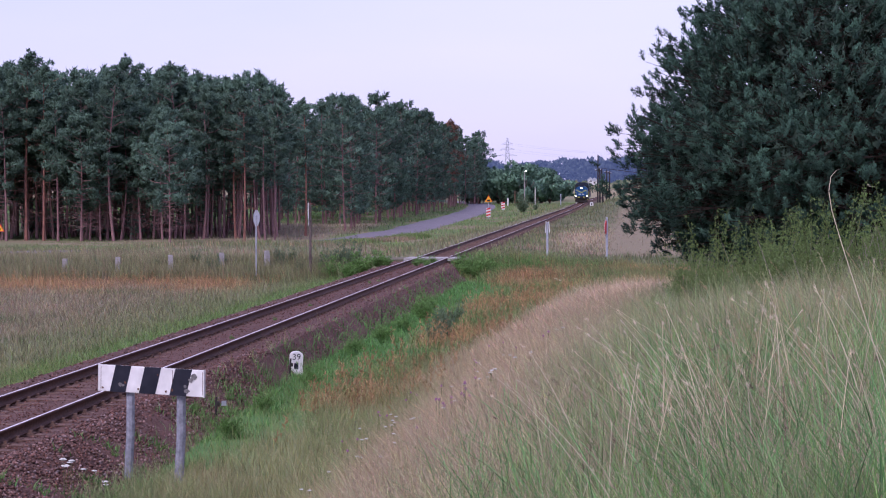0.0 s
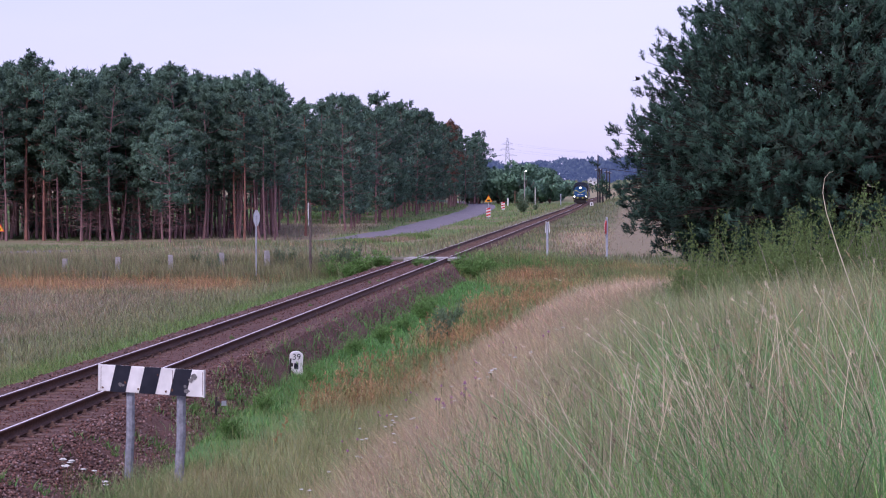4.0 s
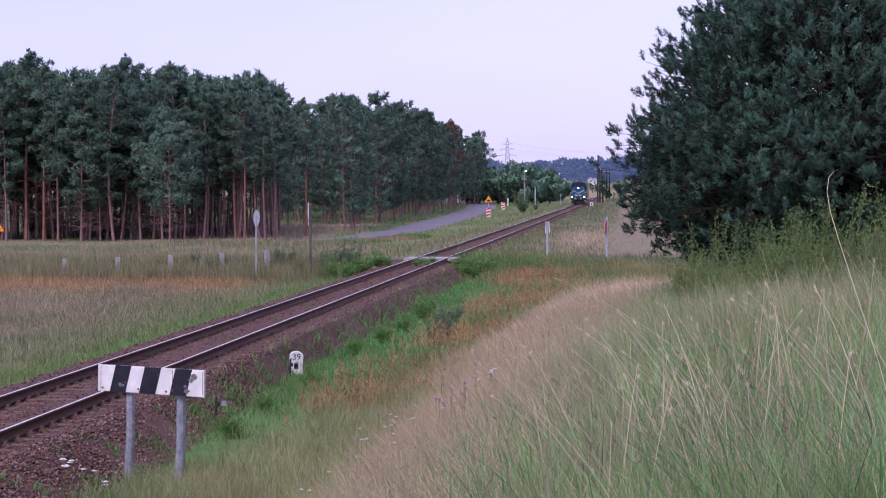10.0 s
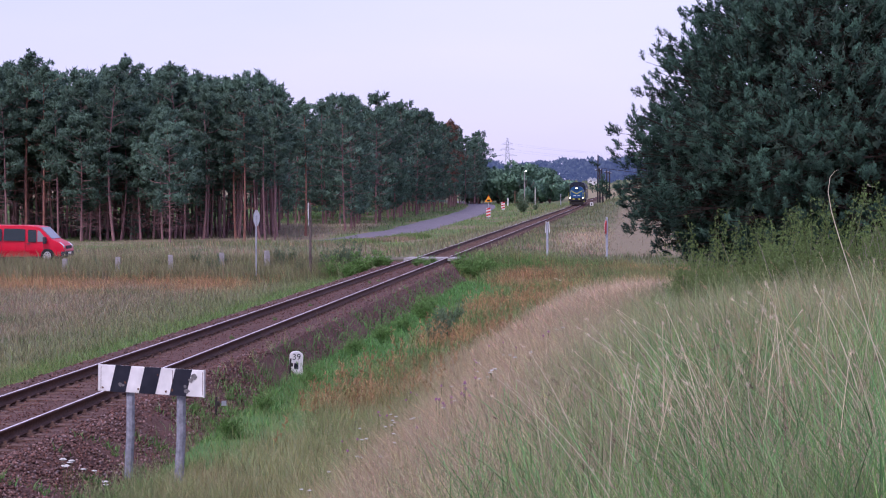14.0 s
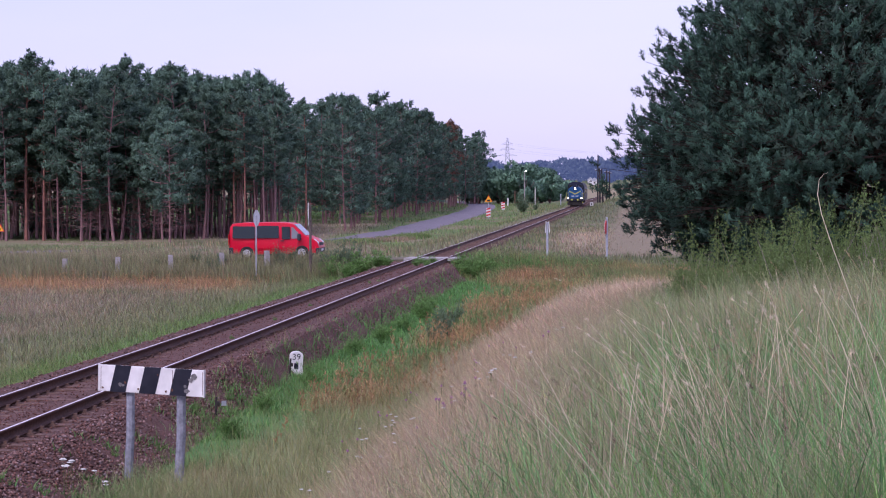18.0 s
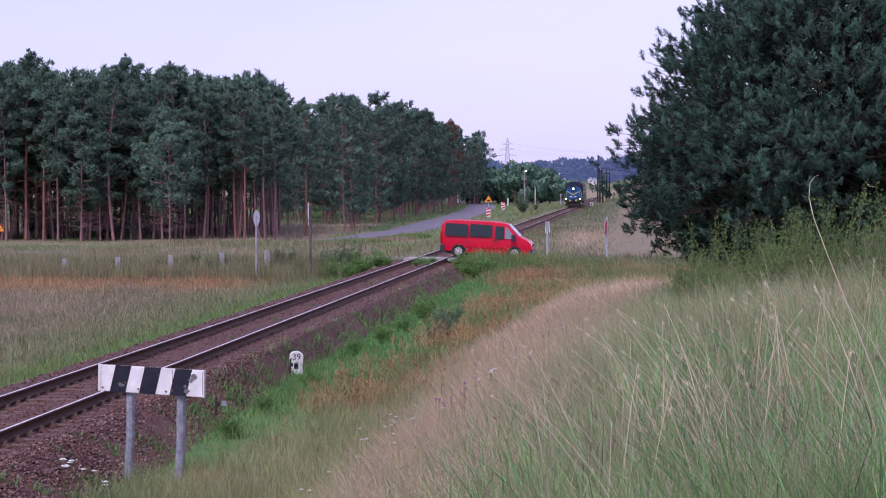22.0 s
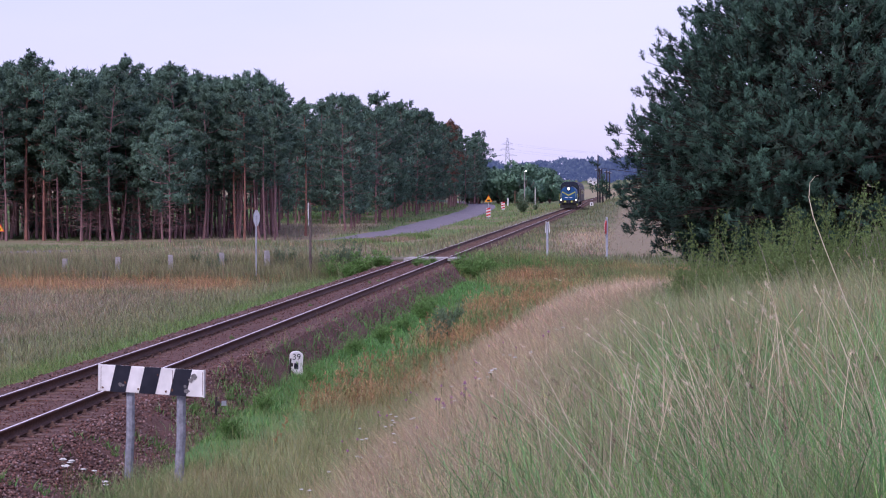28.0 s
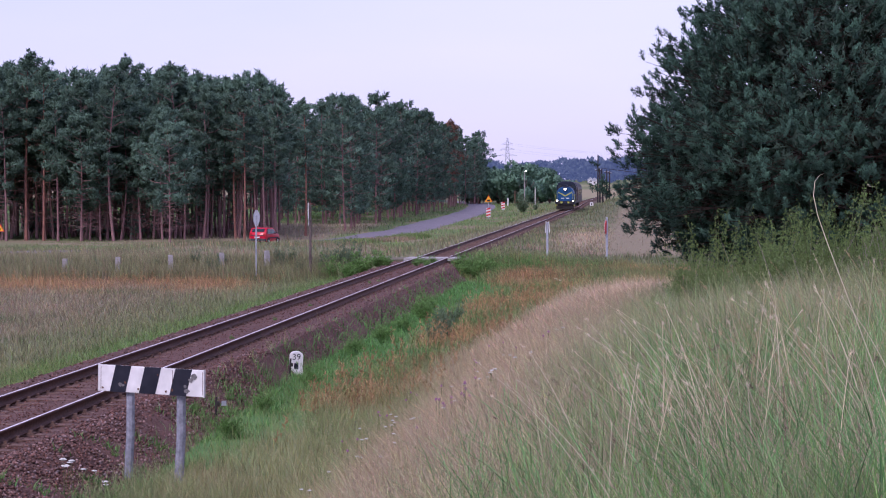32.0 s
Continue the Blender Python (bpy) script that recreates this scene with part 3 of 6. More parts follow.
def pine_meshes(seed, height, base, radius, boughs, pads, tufts, tint, tip, dead=0.7, size=.30, blade=.09):
    """A forest pine: bent trunk, crooked boughs that carry flattened cushions of needle tufts, spiky leaders, dead snags below."""
    rng = np.random.default_rng(seed)
    lean = rng.normal(0, 0.014, 2) * height
    bow = rng.normal(0, 0.014, 2) * height

    def stem(t):
        return np.array([lean[0] * t + bow[0] * math.sin(t * 4.1), lean[1] * t + bow[1] * math.sin(t * 3.4), height * t])

    bark = bmesh.new()
    r0 = height * 0.0082
    ts = np.linspace(0, 0.97, 8)
    tube([stem(t) for t in ts], [r0 * (1.25 if t == 0 else 1.0 - 0.85 * t) for t in ts], 6, bark)
    cs, axs, shade, nrm = [], [], [], []

    def cushion(at, r, flat, n, out, value):
        d = unit(rng.normal(0, 1, (n, 3)) + np.array([0, 0, .35]))
        cs.append(at + d * np.array([r, r, r * flat]) * rng.uniform(.55, 1.05, (n, 1)))
        axs.append(d * .7 + np.array([0, 0, .45]) + out * .25)
        nrm.append(unit(d * .65 + out * .4 + np.array([0, 0, .5]) + rng.normal(0, .18, (n, 3))))
        shade.append(np.full(n, value) * rng.uniform(.85, 1.15, n))

    for i in range(boughs):
        u = (i + rng.random()) / boughs
        t = base + (0.97 - base) * u
        prof = (0.55 + 0.9 * u if u < .45 else 1.0) * math.sqrt(max(.02, 1 - u ** 2.4))
        ln = radius * prof * rng.uniform(0.5, 1.15)
        az = i * 2.4 + rng.normal(0, .5)
        rise = 0.02 + 0.75 * u * rng.uniform(0.5, 1.2)
        a = stem(t)
        d = np.array([math.cos(az), math.sin(az), rise])
        mid = a + d * ln * 0.5 + rng.normal(0, .10, 3) * ln * .5
        end = a + d * ln
        tube([a, mid, end], [0.05 * (1.2 - .8 * u), 0.035, 0.012], 3, bark)
        value = rng.uniform(.75, 1.22)
        for k in range(pads):
            w = (k + rng.random()) / pads
            r = (.34 + .10 * ln) * rng.uniform(.75, 1.25) * (1.1 - .35 * u)
            side = np.array([-d[1], d[0], 0]) * rng.normal(0, .28) * ln
            cushion(a + (end - a) * (.45 + .6 * w) + side + np.array([0, 0, rng.normal(.05, .12)]), r, .55 + .3 * u, tufts, unit(d), value)
    for k in range(5):                             # the leader and its side shoots stand up from the top
        p = stem(.93) + np.array([rng.normal(0, .35), rng.normal(0, .35), 0]) * (k > 0)
        h = height * (.075 if k == 0 else rng.uniform(.02, .055))
        for q in np.linspace(0, 1, 4):
            cushion(p + np.array([0, 0, h * q]), .20 * (1.15 - q), 1.1, max(3, tufts // 3), np.array([0, 0, .6]), 1.0)
    for i in range(int(boughs * dead)):
        t = rng.uniform(0.10, base + 0.10)
        a, az = stem(t), rng.uniform(0, math.tau)
        ln = radius * rng.uniform(0.2, 0.7)
        d = np.array([math.cos(az), math.sin(az), rng.uniform(-.3, .35)])
        tube([a, a + d * ln * .5 + rng.normal(0, .1, 3), a + d * ln + np.array([0, 0, -.12 * ln])], [.024, .016, .006], 3, bark)
    me = bpy.data.meshes.new("trunk")
    bark.to_mesh(me)
    bark.free()
    v, f, c = fans(np.concatenate(cs), np.concatenate(axs), size, blade, 5, 0.6, tint, tip, rng)
    c = c * np.repeat(np.concatenate(shade), 15)[:, None]
    return me, raw_mesh("crown", v, f, c, np.repeat(np.concatenate(nrm), 15, 0))


def plant(name, meshes, mats, m, label, category, group):
    root = empty(name, m, label, category, group)
    for nm, me, mt in zip(("trunk", "crown"), meshes, mats):
        part(nm, me, mt, root)
    return root


def build_forest():
    rnd = random.Random(11)
    dark, tip = (0.092, 0.156, 0.116), (0.118, 0.194, 0.140)
    kinds = []
    # height, where the crown begins, spread, boughs, cushions on each, tufts on each
    sorts = [(17.4, .40, 3.1, 25, 3, 21), (18.2, .48, 2.7, 21, 3, 21), (16.5, .34, 3.5, 28, 3, 21), (17.0, .48, 2.6, 20, 3, 21), (15.6, .36, 3.2, 25, 3, 21), (18.0, .44, 2.9, 23, 3, 21),
             (13.5, .28, 4.0, 36, 3, 21), (16.0, .44, 2.7, 21, 3, 21), (16.8, .38, 3.1, 24, 3, 21),
             (17.4, .30, 3.2, 22, 2, 7), (16.6, .36, 3.0, 20, 2, 7), (16.0, .10, 3.7, 34, 2, 8), (17.0, .16, 3.4, 32, 2, 8)]
    for i, (h, low, r, n, pads, tufts) in enumerate(sorts):
        ms = pine_meshes(100 + i, h, low, r, n, pads, tufts, dark, tip, 1.5 if i < 9 else .4, .28 if i < 9 else .46, .122 if i < 9 else .21)
        kinds.append(plant("pine_tree", ms, (M["red_bark" if i % 3 == 1 else "bark"], M["needle"]), pose(0, -90 - 8 * i, -1.0), "", "tree", "pines of the forest edge"))
    dying = plant("pine_tree", pine_meshes(140, 15.6, .3, 2.8, 30, 2, 9, (.15, .085, .065), (.19, .105, .075), .6, .44, .2), (M["bark"], M["needle"]), pose(-23.0, 372, float(land(-23.0, 372)) - .05),
                  "dying pine with reddish-brown needles in the forest edge", "tree", "pines of the forest edge")
    spots = [(-34.75, 197.7), (-28.5, 203.3), (-27.5, 209.4), (-26.55, 209.5), (-25.0, 219.7)]
    fixed = {0: (6, .86), 1: (1, .80), 2: (3, .75), 3: (3, .72), 4: (1, .80)}
    while len(spots) < 250:                       # the stand that faces the meadow
        x, y = rnd.uniform(-64, -25.5), 200 + 46 * rnd.random() ** 1.15
        if y < 204 + 0.9 * max(0, x + 42) * 0.75 or (-.172 < (x - 10) / y < -.140 and y < 250):
            continue
        if all((x - a) ** 2 + (y - b) ** 2 > 2.6 for a, b in spots):
            spots.append((x, y))
    while len(spots) < 410:                       # the edge that follows the road away
        y = rnd.uniform(236, 455)
        x = -22.8 - 19 * rnd.random() ** 1.6
        if y < 256 and -.172 < (x - 10) / y < -.140:
            continue
        if all((x - a) ** 2 + (y - b) ** 2 > 4.2 for a, b in spots):
            spots.append((x, y))
    labels = ("tall dark pine with a bare reddish trunk at the forest edge", "slim dark green pine standing close to its neighbours",
              "broad bushy pine with low boughs at the forest edge")
    used, inside = set(), []
    young = []
    while len(young) < 34:                        # young pines in the shade of the stand
        x, y = rnd.uniform(-64, -26), 203 + 22 * rnd.random()
        if y > 206 + .7 * max(0, x + 42) and not -.172 < (x - 10) / y < -.140:
            young.append((x, y))
    first_young = len(spots)
    spots += young
    for i, (x, y) in enumerate(spots):
        k = rnd.choice((0, 1, 2, 3, 4, 5, 6, 7, 8, 2, 6) if y < 214 else ((9, 10) if y < 247 and x < -27 else (11, 12)))
        s = rnd.uniform(0.80, 1.02) * (1.0 - 0.10 * ss(300, 420, y)) * (1.0 + 0.05 * ss(36, 44, -x) * (y < 250)) * (1 - .01 * ss(222, 250, y))
        k, s = fixed.get(i, (k, s))
        if i >= first_young:
            k, s = 11 + i % 2, rnd.uniform(.22, .5)
        m = pose(x, y, float(land(x, y)) - 0.05, 0, 0, rnd.uniform(0, 360)) @ Matrix.Diagonal((s, s, s, 1))
        if k in (9, 10) and i < first_young:       # the shaded inside of the stand is one mass
            inside.append((kinds[k], m))
            continue
        if k not in used:
            used.add(k)
            t = kinds[k]
        else:
            t = copy_thing(kinds[k], Matrix())
        t.matrix_basis = m
        tagged(t, "young bushy pine in the shade of the forest" if i >= first_young else labels[2 if k in (2, 6, 11) else (0 if k % 3 == 1 else 1)])
    mass_of_trees("inner_pines", inside, "dark mass of pines standing behind the forest edge")
    for k in (9, 10):                             # their patterns are not needed any longer
        for ob in list(kinds[k].children) + [kinds[k]]:
            bpy.data.objects.remove(ob)



def mass_of_trees(name, placed, label):
    """Many trees drawn together into one mesh with the bark and needle materials of the first."""
    vs, fs, cs, ns, mi, o = [], [], [], [], [], 0
    shapes = {}
    for root, m in placed:
        for j, ob in enumerate(sorted(root.children, key=lambda c: c.name.startswith("crown"))):
            me = ob.data
            if me.name not in shapes:
                me.calc_loop_triangles()
                v, n, f = np.empty(len(me.vertices) * 3), np.empty(len(me.vertices) * 3), np.empty(len(me.loop_triangles) * 3, np.int32)
                me.vertices.foreach_get("co", v)
                me.vertices.foreach_get("normal", n)
                me.loop_triangles.foreach_get("vertices", f)
                c = np.full((len(me.vertices), 4), .1)
                if j == 1:
                    c = c.ravel()
                    me.color_attributes["tint"].data.foreach_get("color", c)
                shapes[me.name] = v.reshape(-1, 3), n.reshape(-1, 3), f.reshape(-1, 3), c.reshape(-1, 4)[:, :3]
            v, n, f, c = shapes[me.name]
            a = np.array(m)
            vs.append(v @ a[:3, :3].T + a[:3, 3]), ns.append(unit(n @ a[:3, :3].T)), fs.append(f + o), cs.append(c), mi.append(np.full(len(f), j, np.int32))
            o += len(v)
    me = raw_mesh(name, np.concatenate(vs), np.concatenate(fs), np.concatenate(cs), np.concatenate(ns))
    me.materials.append(M["bark"])
    me.materials.append(M["needle"])
    me.polygons.foreach_set("material_index", np.concatenate(mi))
    return tagged(part(name, me, None), label, "trees", kind="stuff")


def bushy_pine(seed, height, radius, mid, boughs, shoots, floor=0.0):
    """A broad pine clothed to the ground: boughs out to an uneven rounded outline, each ending in a pad of needle shoots."""
    rng = np.random.default_rng(seed)
    bark = bmesh.new()
    ts = np.linspace(0, .96, 9)
    stem = [np.array([.15 * math.sin(3 * t + seed), .15 * math.cos(2 * t + seed), height * t]) for t in ts]
    tube(stem, [.17 * (1 - .9 * t) for t in ts], 8, bark)
    cs, ax, inner, iax, sh, nr = [], [], [], [], [], []
    for i in range(boughs):
        zz = height * (.10 + .90 * ((i + rng.random()) / boughs) ** .9)
        if zz < floor:
            continue
        k = (zz - mid) / (height - mid if zz > mid else mid * 1.35)
        r = radius * math.sqrt(max(.02, 1 - k * k)) * rng.uniform(.84, 1.03) * (1 - .15 * max(0, k))
        az = i * 2.39996 + rng.normal(0, .3)
        if zz < 1.3 and math.cos(az) < .1:         # the lowest boughs on the open side are short
            r *= .74
        up = .35 + .5 * max(0, k)
        a = np.array([0, 0, max(.3, zz - r * up * .6) if k > .1 else zz + .10 * r])
        e = np.array([math.cos(az) * r, math.sin(az) * r, zz])
        m = (a + e) / 2 + np.array([0, 0, -.06 * r])
        tube([a, m, e], [.024, .014, .005], 4, bark)
        d = (e - m) / (np.linalg.norm(e - m) + 1e-6)
        pad = .20 + .06 * r
        hubs = e - (e - m) * (1 - rng.random((8, 1)) ** .6) * .85 + np.clip(rng.normal(0, 1, (8, 3)), -1.1, 1.1) * np.array([pad, pad, pad * .6])
        ways = d * .8 + np.array([0, 0, .75]) + rng.normal(0, .25, (8, 3))
        for hub in hubs:
            rod(m + (e - m) * .55, hub, .008, .004, 3, bark, False)
        pick = rng.integers(0, 8, shoots)
        cs.append(hubs[pick] + rng.normal(0, .07, (shoots, 3)))
        ax.append(ways[pick] + rng.normal(0, .42, (shoots, 3)))
        sh.append(rng.uniform(.75, 1.2, 8)[pick] * rng.uniform(.88, 1.12, shoots))
        away = unit(hubs - np.array([0, 0, mid * .8]))
        nr.append(unit(away[pick] * .7 + unit(hubs[pick] - (m + (e - m) * .55)) * .6 + np.array([0, 0, .25]) + rng.normal(0, .25, (shoots, 3))))
        q = a + (e - a) * rng.uniform(.35, .9, (9, 1)) + rng.normal(0, .20, (9, 3))
        inner.append(q)
        iax.append(np.tile(d, (9, 1)))
    me = bpy.data.meshes.new("trunk")
    bark.to_mesh(me)
    bark.free()
    c, x = np.concatenate(cs), np.concatenate(ax)
    x = x / np.linalg.norm(x, axis=1)[:, None]
    lists, soft = [], np.concatenate(nr)
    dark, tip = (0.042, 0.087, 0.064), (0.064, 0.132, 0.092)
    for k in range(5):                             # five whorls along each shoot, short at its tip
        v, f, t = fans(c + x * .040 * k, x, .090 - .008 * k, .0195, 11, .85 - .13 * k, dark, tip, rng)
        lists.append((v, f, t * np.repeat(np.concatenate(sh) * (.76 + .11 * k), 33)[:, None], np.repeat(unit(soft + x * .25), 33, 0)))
    # filler needles, coloured darker for the shade inside the crown
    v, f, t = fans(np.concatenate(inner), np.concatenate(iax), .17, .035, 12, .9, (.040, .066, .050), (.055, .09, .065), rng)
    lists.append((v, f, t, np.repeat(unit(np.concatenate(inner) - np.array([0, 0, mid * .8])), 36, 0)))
    o, vs, fs, ts_, ns = 0, [], [], [], []
    for v, f, t, q in lists:
        vs.append(v), fs.append(f + o), ts_.append(t), ns.append(q)
        o += len(v)
    return me, raw_mesh("crown", np.concatenate(vs), np.concatenate(fs), np.concatenate(ts_), np.concatenate(ns))


def build_near_pines():
    for i, (x, y, h, r, mid, n) in enumerate(((13.75, 41.0, 6.3, 4.1, 2.7, 540), (18.0, 41.5, 8.2, 4.3, 3.3, 280), (15.8, 46.0, 7.8, 4.2, 3.0, 130), (12.05, 42.6, 3.9, 2.2, 2.1, 170))):
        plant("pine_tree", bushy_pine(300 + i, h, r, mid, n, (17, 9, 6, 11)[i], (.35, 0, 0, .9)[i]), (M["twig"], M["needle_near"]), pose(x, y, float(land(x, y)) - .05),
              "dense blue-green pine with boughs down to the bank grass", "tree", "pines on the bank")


def build_dead_pine():
    """A bare grey snag with forked limbs at the forest's front."""
    rng = np.random.default_rng(4)
    bm = tube([(0, 0, 0), (.2, 0, 4), (-.1, .1, 8), (.35, 0, 11.0), (.9, 0, 13.4)], [.085, .07, .055, .04, .012], 7)
    for z, dx, dz in ((7.2, -1.6, 1.2), (8.6, 1.3, 1.4), (9.6, -1.9, .9), (10.4, 1.0, 1.8), (11.2, -1.0, 1.2), (6.2, 1.5, .3), (5.0, -1.2, .5)):
        tube([(0.05, 0, z), (dx * .5, rng.normal(0, .3), z + dz * .35), (dx, rng.normal(0, .4), z + dz)], [.04, .028, .01], 4, bm)
    root = empty("dead_pine", pose(-41.1, 208.0, float(land(-41.1, 208.0)) - .05), "bare grey dead pine with crooked limbs at the forest edge", "tree")
    part("trunk", bm, M["grey_bark"], root, smooth=True)


build_forest()
build_dead_pine()
build_near_pines()


def leafy(seed, height, radius, clumps, leaf, tint, tip, stems=5, low=0.15):
    """A leafy bush or round tree: forked stems and a crown of leaf clumps with gaps."""
    rng = np.random.default_rng(seed)
    bark = bmesh.new()
    cs, axs = [], []
    for i in range(stems):
        az = i * math.tau / stems + rng.uniform(-.5, .5)
        e = np.array([math.cos(az) * radius * .55, math.sin(az) * radius * .55, height * rng.uniform(.6, .85)])
        tube([(0, 0, 0), e * np.array([.35, .35, .5]), e], [height * .02, height * .012, height * .004], 5, bark)
    n = 18
    lobes = unit(rng.normal(0, 1, (n, 3))) * np.array([radius * .72, radius * .72, height * .30]) * rng.uniform(.6, 1.1, (n, 1)) + np.array([0, 0, height * (0.50 + low * .4)])
    size = rng.uniform(.20, .42, n)
    which = rng.integers(0, n, clumps)
    d = unit(rng.normal(0, 1, (clumps, 3)) + np.array([0, 0, .2]))
    rr = rng.uniform(.5, 1, (clumps, 1)) ** .4 * size[which][:, None]
    c = lobes[which] + d * rr * np.array([radius, radius, height * .52])
    keep = c[:, 2] > height * low * .3
    c, d = c[keep], d[keep]
    me = bpy.data.meshes.new("trunk")
    bark.to_mesh(me)
    bark.free()
    v, f, col = fans(c, d * .7 + np.array([0, 0, .3]), leaf, leaf * .7, 5, 0.9, tint, tip, rng)
    col = col * np.repeat(rng.uniform(.82, 1.18, n)[which[keep]], 15)[:, None]
    return me, raw_mesh("crown", v, f, col, np.repeat(unit(d + rng.normal(0, .25, d.shape)), 15, 0))


def build_far():
    rnd = random.Random(5)
    # leaf greens made paler and bluer, with distance haze mixed in
    hazed_green, hazed_tip = (0.135, 0.250, 0.175), (0.175, 0.300, 0.205)
    a = plant("leafy_tree", leafy(1, 8.6, 5.0, 950, .56, hazed_green, hazed_tip, 5, 0), (M["bark"], M["leaf"]), pose(-24, 455, -.5), "round green leafy tree in the thicket beyond the forest", "tree", "thicket")
    b = plant("leafy_tree", leafy(2, 7.0, 4.8, 900, .54, hazed_green, hazed_tip, 5, 0), (M["bark"], M["leaf"]), pose(-17, 470, -.5), "round green leafy tree in the thicket beyond the forest", "tree", "thicket")
    for k in range(36):
        y = rnd.uniform(430, 560)
        x = 10 + (rnd.uniform(840, 998) - 1125) / 3690 * y
        s = rnd.uniform(.75, 1.15) * (0.8 if x > -10 else 1.0)
        t = copy_thing((a, b)[k % 2], Matrix())
        t.matrix_basis = pose(x, y, float(land(x, y)) - .2, 0, 0, rnd.uniform(0, 360)) @ Matrix.Diagonal((s, s, s * rnd.uniform(.8, 1.1), 1))
    # far woods, one belt
    rng = np.random.default_rng(21)
    vs, fs, cs, o = [], [], [], 0
    for k in range(620):
        y = rng.uniform(1250, 1750)
        x = rng.uniform(-520, 330)
        hgt = rng.uniform(10, 14) + 3.5 * wave(x, 0, 22.0, 1.0)
        n = 40
        d = rng.normal(0, 1, (n, 3))
        d /= np.linalg.norm(d, axis=1)[:, None]
        c = np.array([x, y, float(land(x, y))]) + d * np.array([6, 6, hgt * .42]) + np.array([0, 0, hgt * .52])
        v, f, col = fans(c, d + np.array([0, 0, .3]), 2.4, 2.6, 4, .9, (0.040, 0.055, 0.050), (0.05, 0.068, 0.06), rng)
        vs.append(v), fs.append(f + o), cs.append(col)
        o += len(v)
    # the belt's leaf material carries painted blue haze as emission
    w = part("far_woods", raw_mesh("far_woods", np.concatenate(vs), np.concatenate(fs), np.concatenate(cs)), M["hazed_leaf"])
    tagged(w, "distant belt of woods along the horizon with added blue haze glow", "woods", kind="stuff")


build_far()


# ---- grass ----
def sown(n, x0, x1, y0, y1, power=1.0):
    """Random plan places between two bearings from the bank; x0, x1 are offsets per metre of distance."""
    y = y0 + (y1 - y0) * RNG.random(n) ** power
    x = 10 + y * RNG.uniform(x0, x1, n)
    return x, y


def grass(name, x, y, scale, width, bends, label, lean=0.25, wind=(-0.25, 0.0), tall=None, tip_light=1.25, tips=None, dye=None):
    """One sheet of blades: each a bent ribbon on the land, coloured by its zone."""
    col, high = zone(x, y)
    n = len(x)
    if dye is not None:                           # a share of the blades in one colour
        g = np.clip(RNG.normal(dye[1], .3, (n, 1)), 0, 1)
        col = col * (1 - g) + np.array(dye[0]) * g
    h = (high if tall is None else tall) * scale * RNG.uniform(0.45, 1.25, n) * (1 + .3 * wave(x, y, .42, 8.0) * (y < 60))
    a = RNG.uniform(0, math.tau, n)
    lx = (np.cos(a) * lean * RNG.random(n) + (wind[0] + .4 * wave(x, y, .55, 3.0)) * RNG.uniform(.3, 1.2, n)) * h
    ly = (np.sin(a) * lean * RNG.random(n) + wind[1] + .3 * wave(x, y, .6, 7.0)) * h
    b = RNG.uniform(0, math.tau, n)
    sx, sy = np.cos(b) * width / 2, np.sin(b) * width / 2
    z = top_z(x, y) - 0.03
    rows = []
    for i in range(bends):
        t = i / bends
        w = 1 - 0.55 * t
        px, py, pz = x + lx * t * t, y + ly * t * t, z + h * t
        rows += [np.stack([px - sx * w, py - sy * w, pz], -1), np.stack([px + sx * w, py + sy * w, pz], -1)]
    rows.append(np.stack([x + lx, y + ly, z + h], -1))
    v = np.stack(rows, 1)
    k = v.shape[1]
    f = []
    for i in range(bends - 1):
        f += [(2 * i, 2 * i + 1, 2 * i + 3), (2 * i, 2 * i + 3, 2 * i + 2)]
    f.append((k - 3, k - 2, k - 1))
    f = (np.array(f)[None] + (np.arange(n) * k)[:, None, None]).reshape(-1, 3)
    tuft = 1 + .32 * wave(x, y, .16, 1.7) + .28 * wave(x, y, .55, 4.1)
    col = col * tuft[:, None] * RNG.uniform(0.6, 1.42, (n, 1)) * (1 + RNG.normal(0, 0.10, (n, 3)))
    fade = np.linspace(0.92, tip_light, k)[None, :, None]
    c = np.clip(col[:, None] * fade, 0.005, 0.9)
    if tips is not None:                          # ripe seed heads at the tips
        g = np.linspace(0, 1, k)[None, :, None] ** 1.5 * RNG.uniform(0, 1, (n, 1, 1))
        c = c * (1 - g) + np.array(tips) * g
    ob = part(name, raw_mesh(name, v.reshape(-1, 3), f, c.reshape(-1, 3)), M["blade"])
    return tagged(ob, label, "grass", kind="stuff")


def on_road(x, y):
    near = np.min(np.hypot(x[:, None] - MAIN_LINE[None, :, 0], y[:, None] - MAIN_LINE[None, :, 1]), axis=1)
    return (near < 2.9) | (np.abs(y - ROAD_Y) < 1.9)


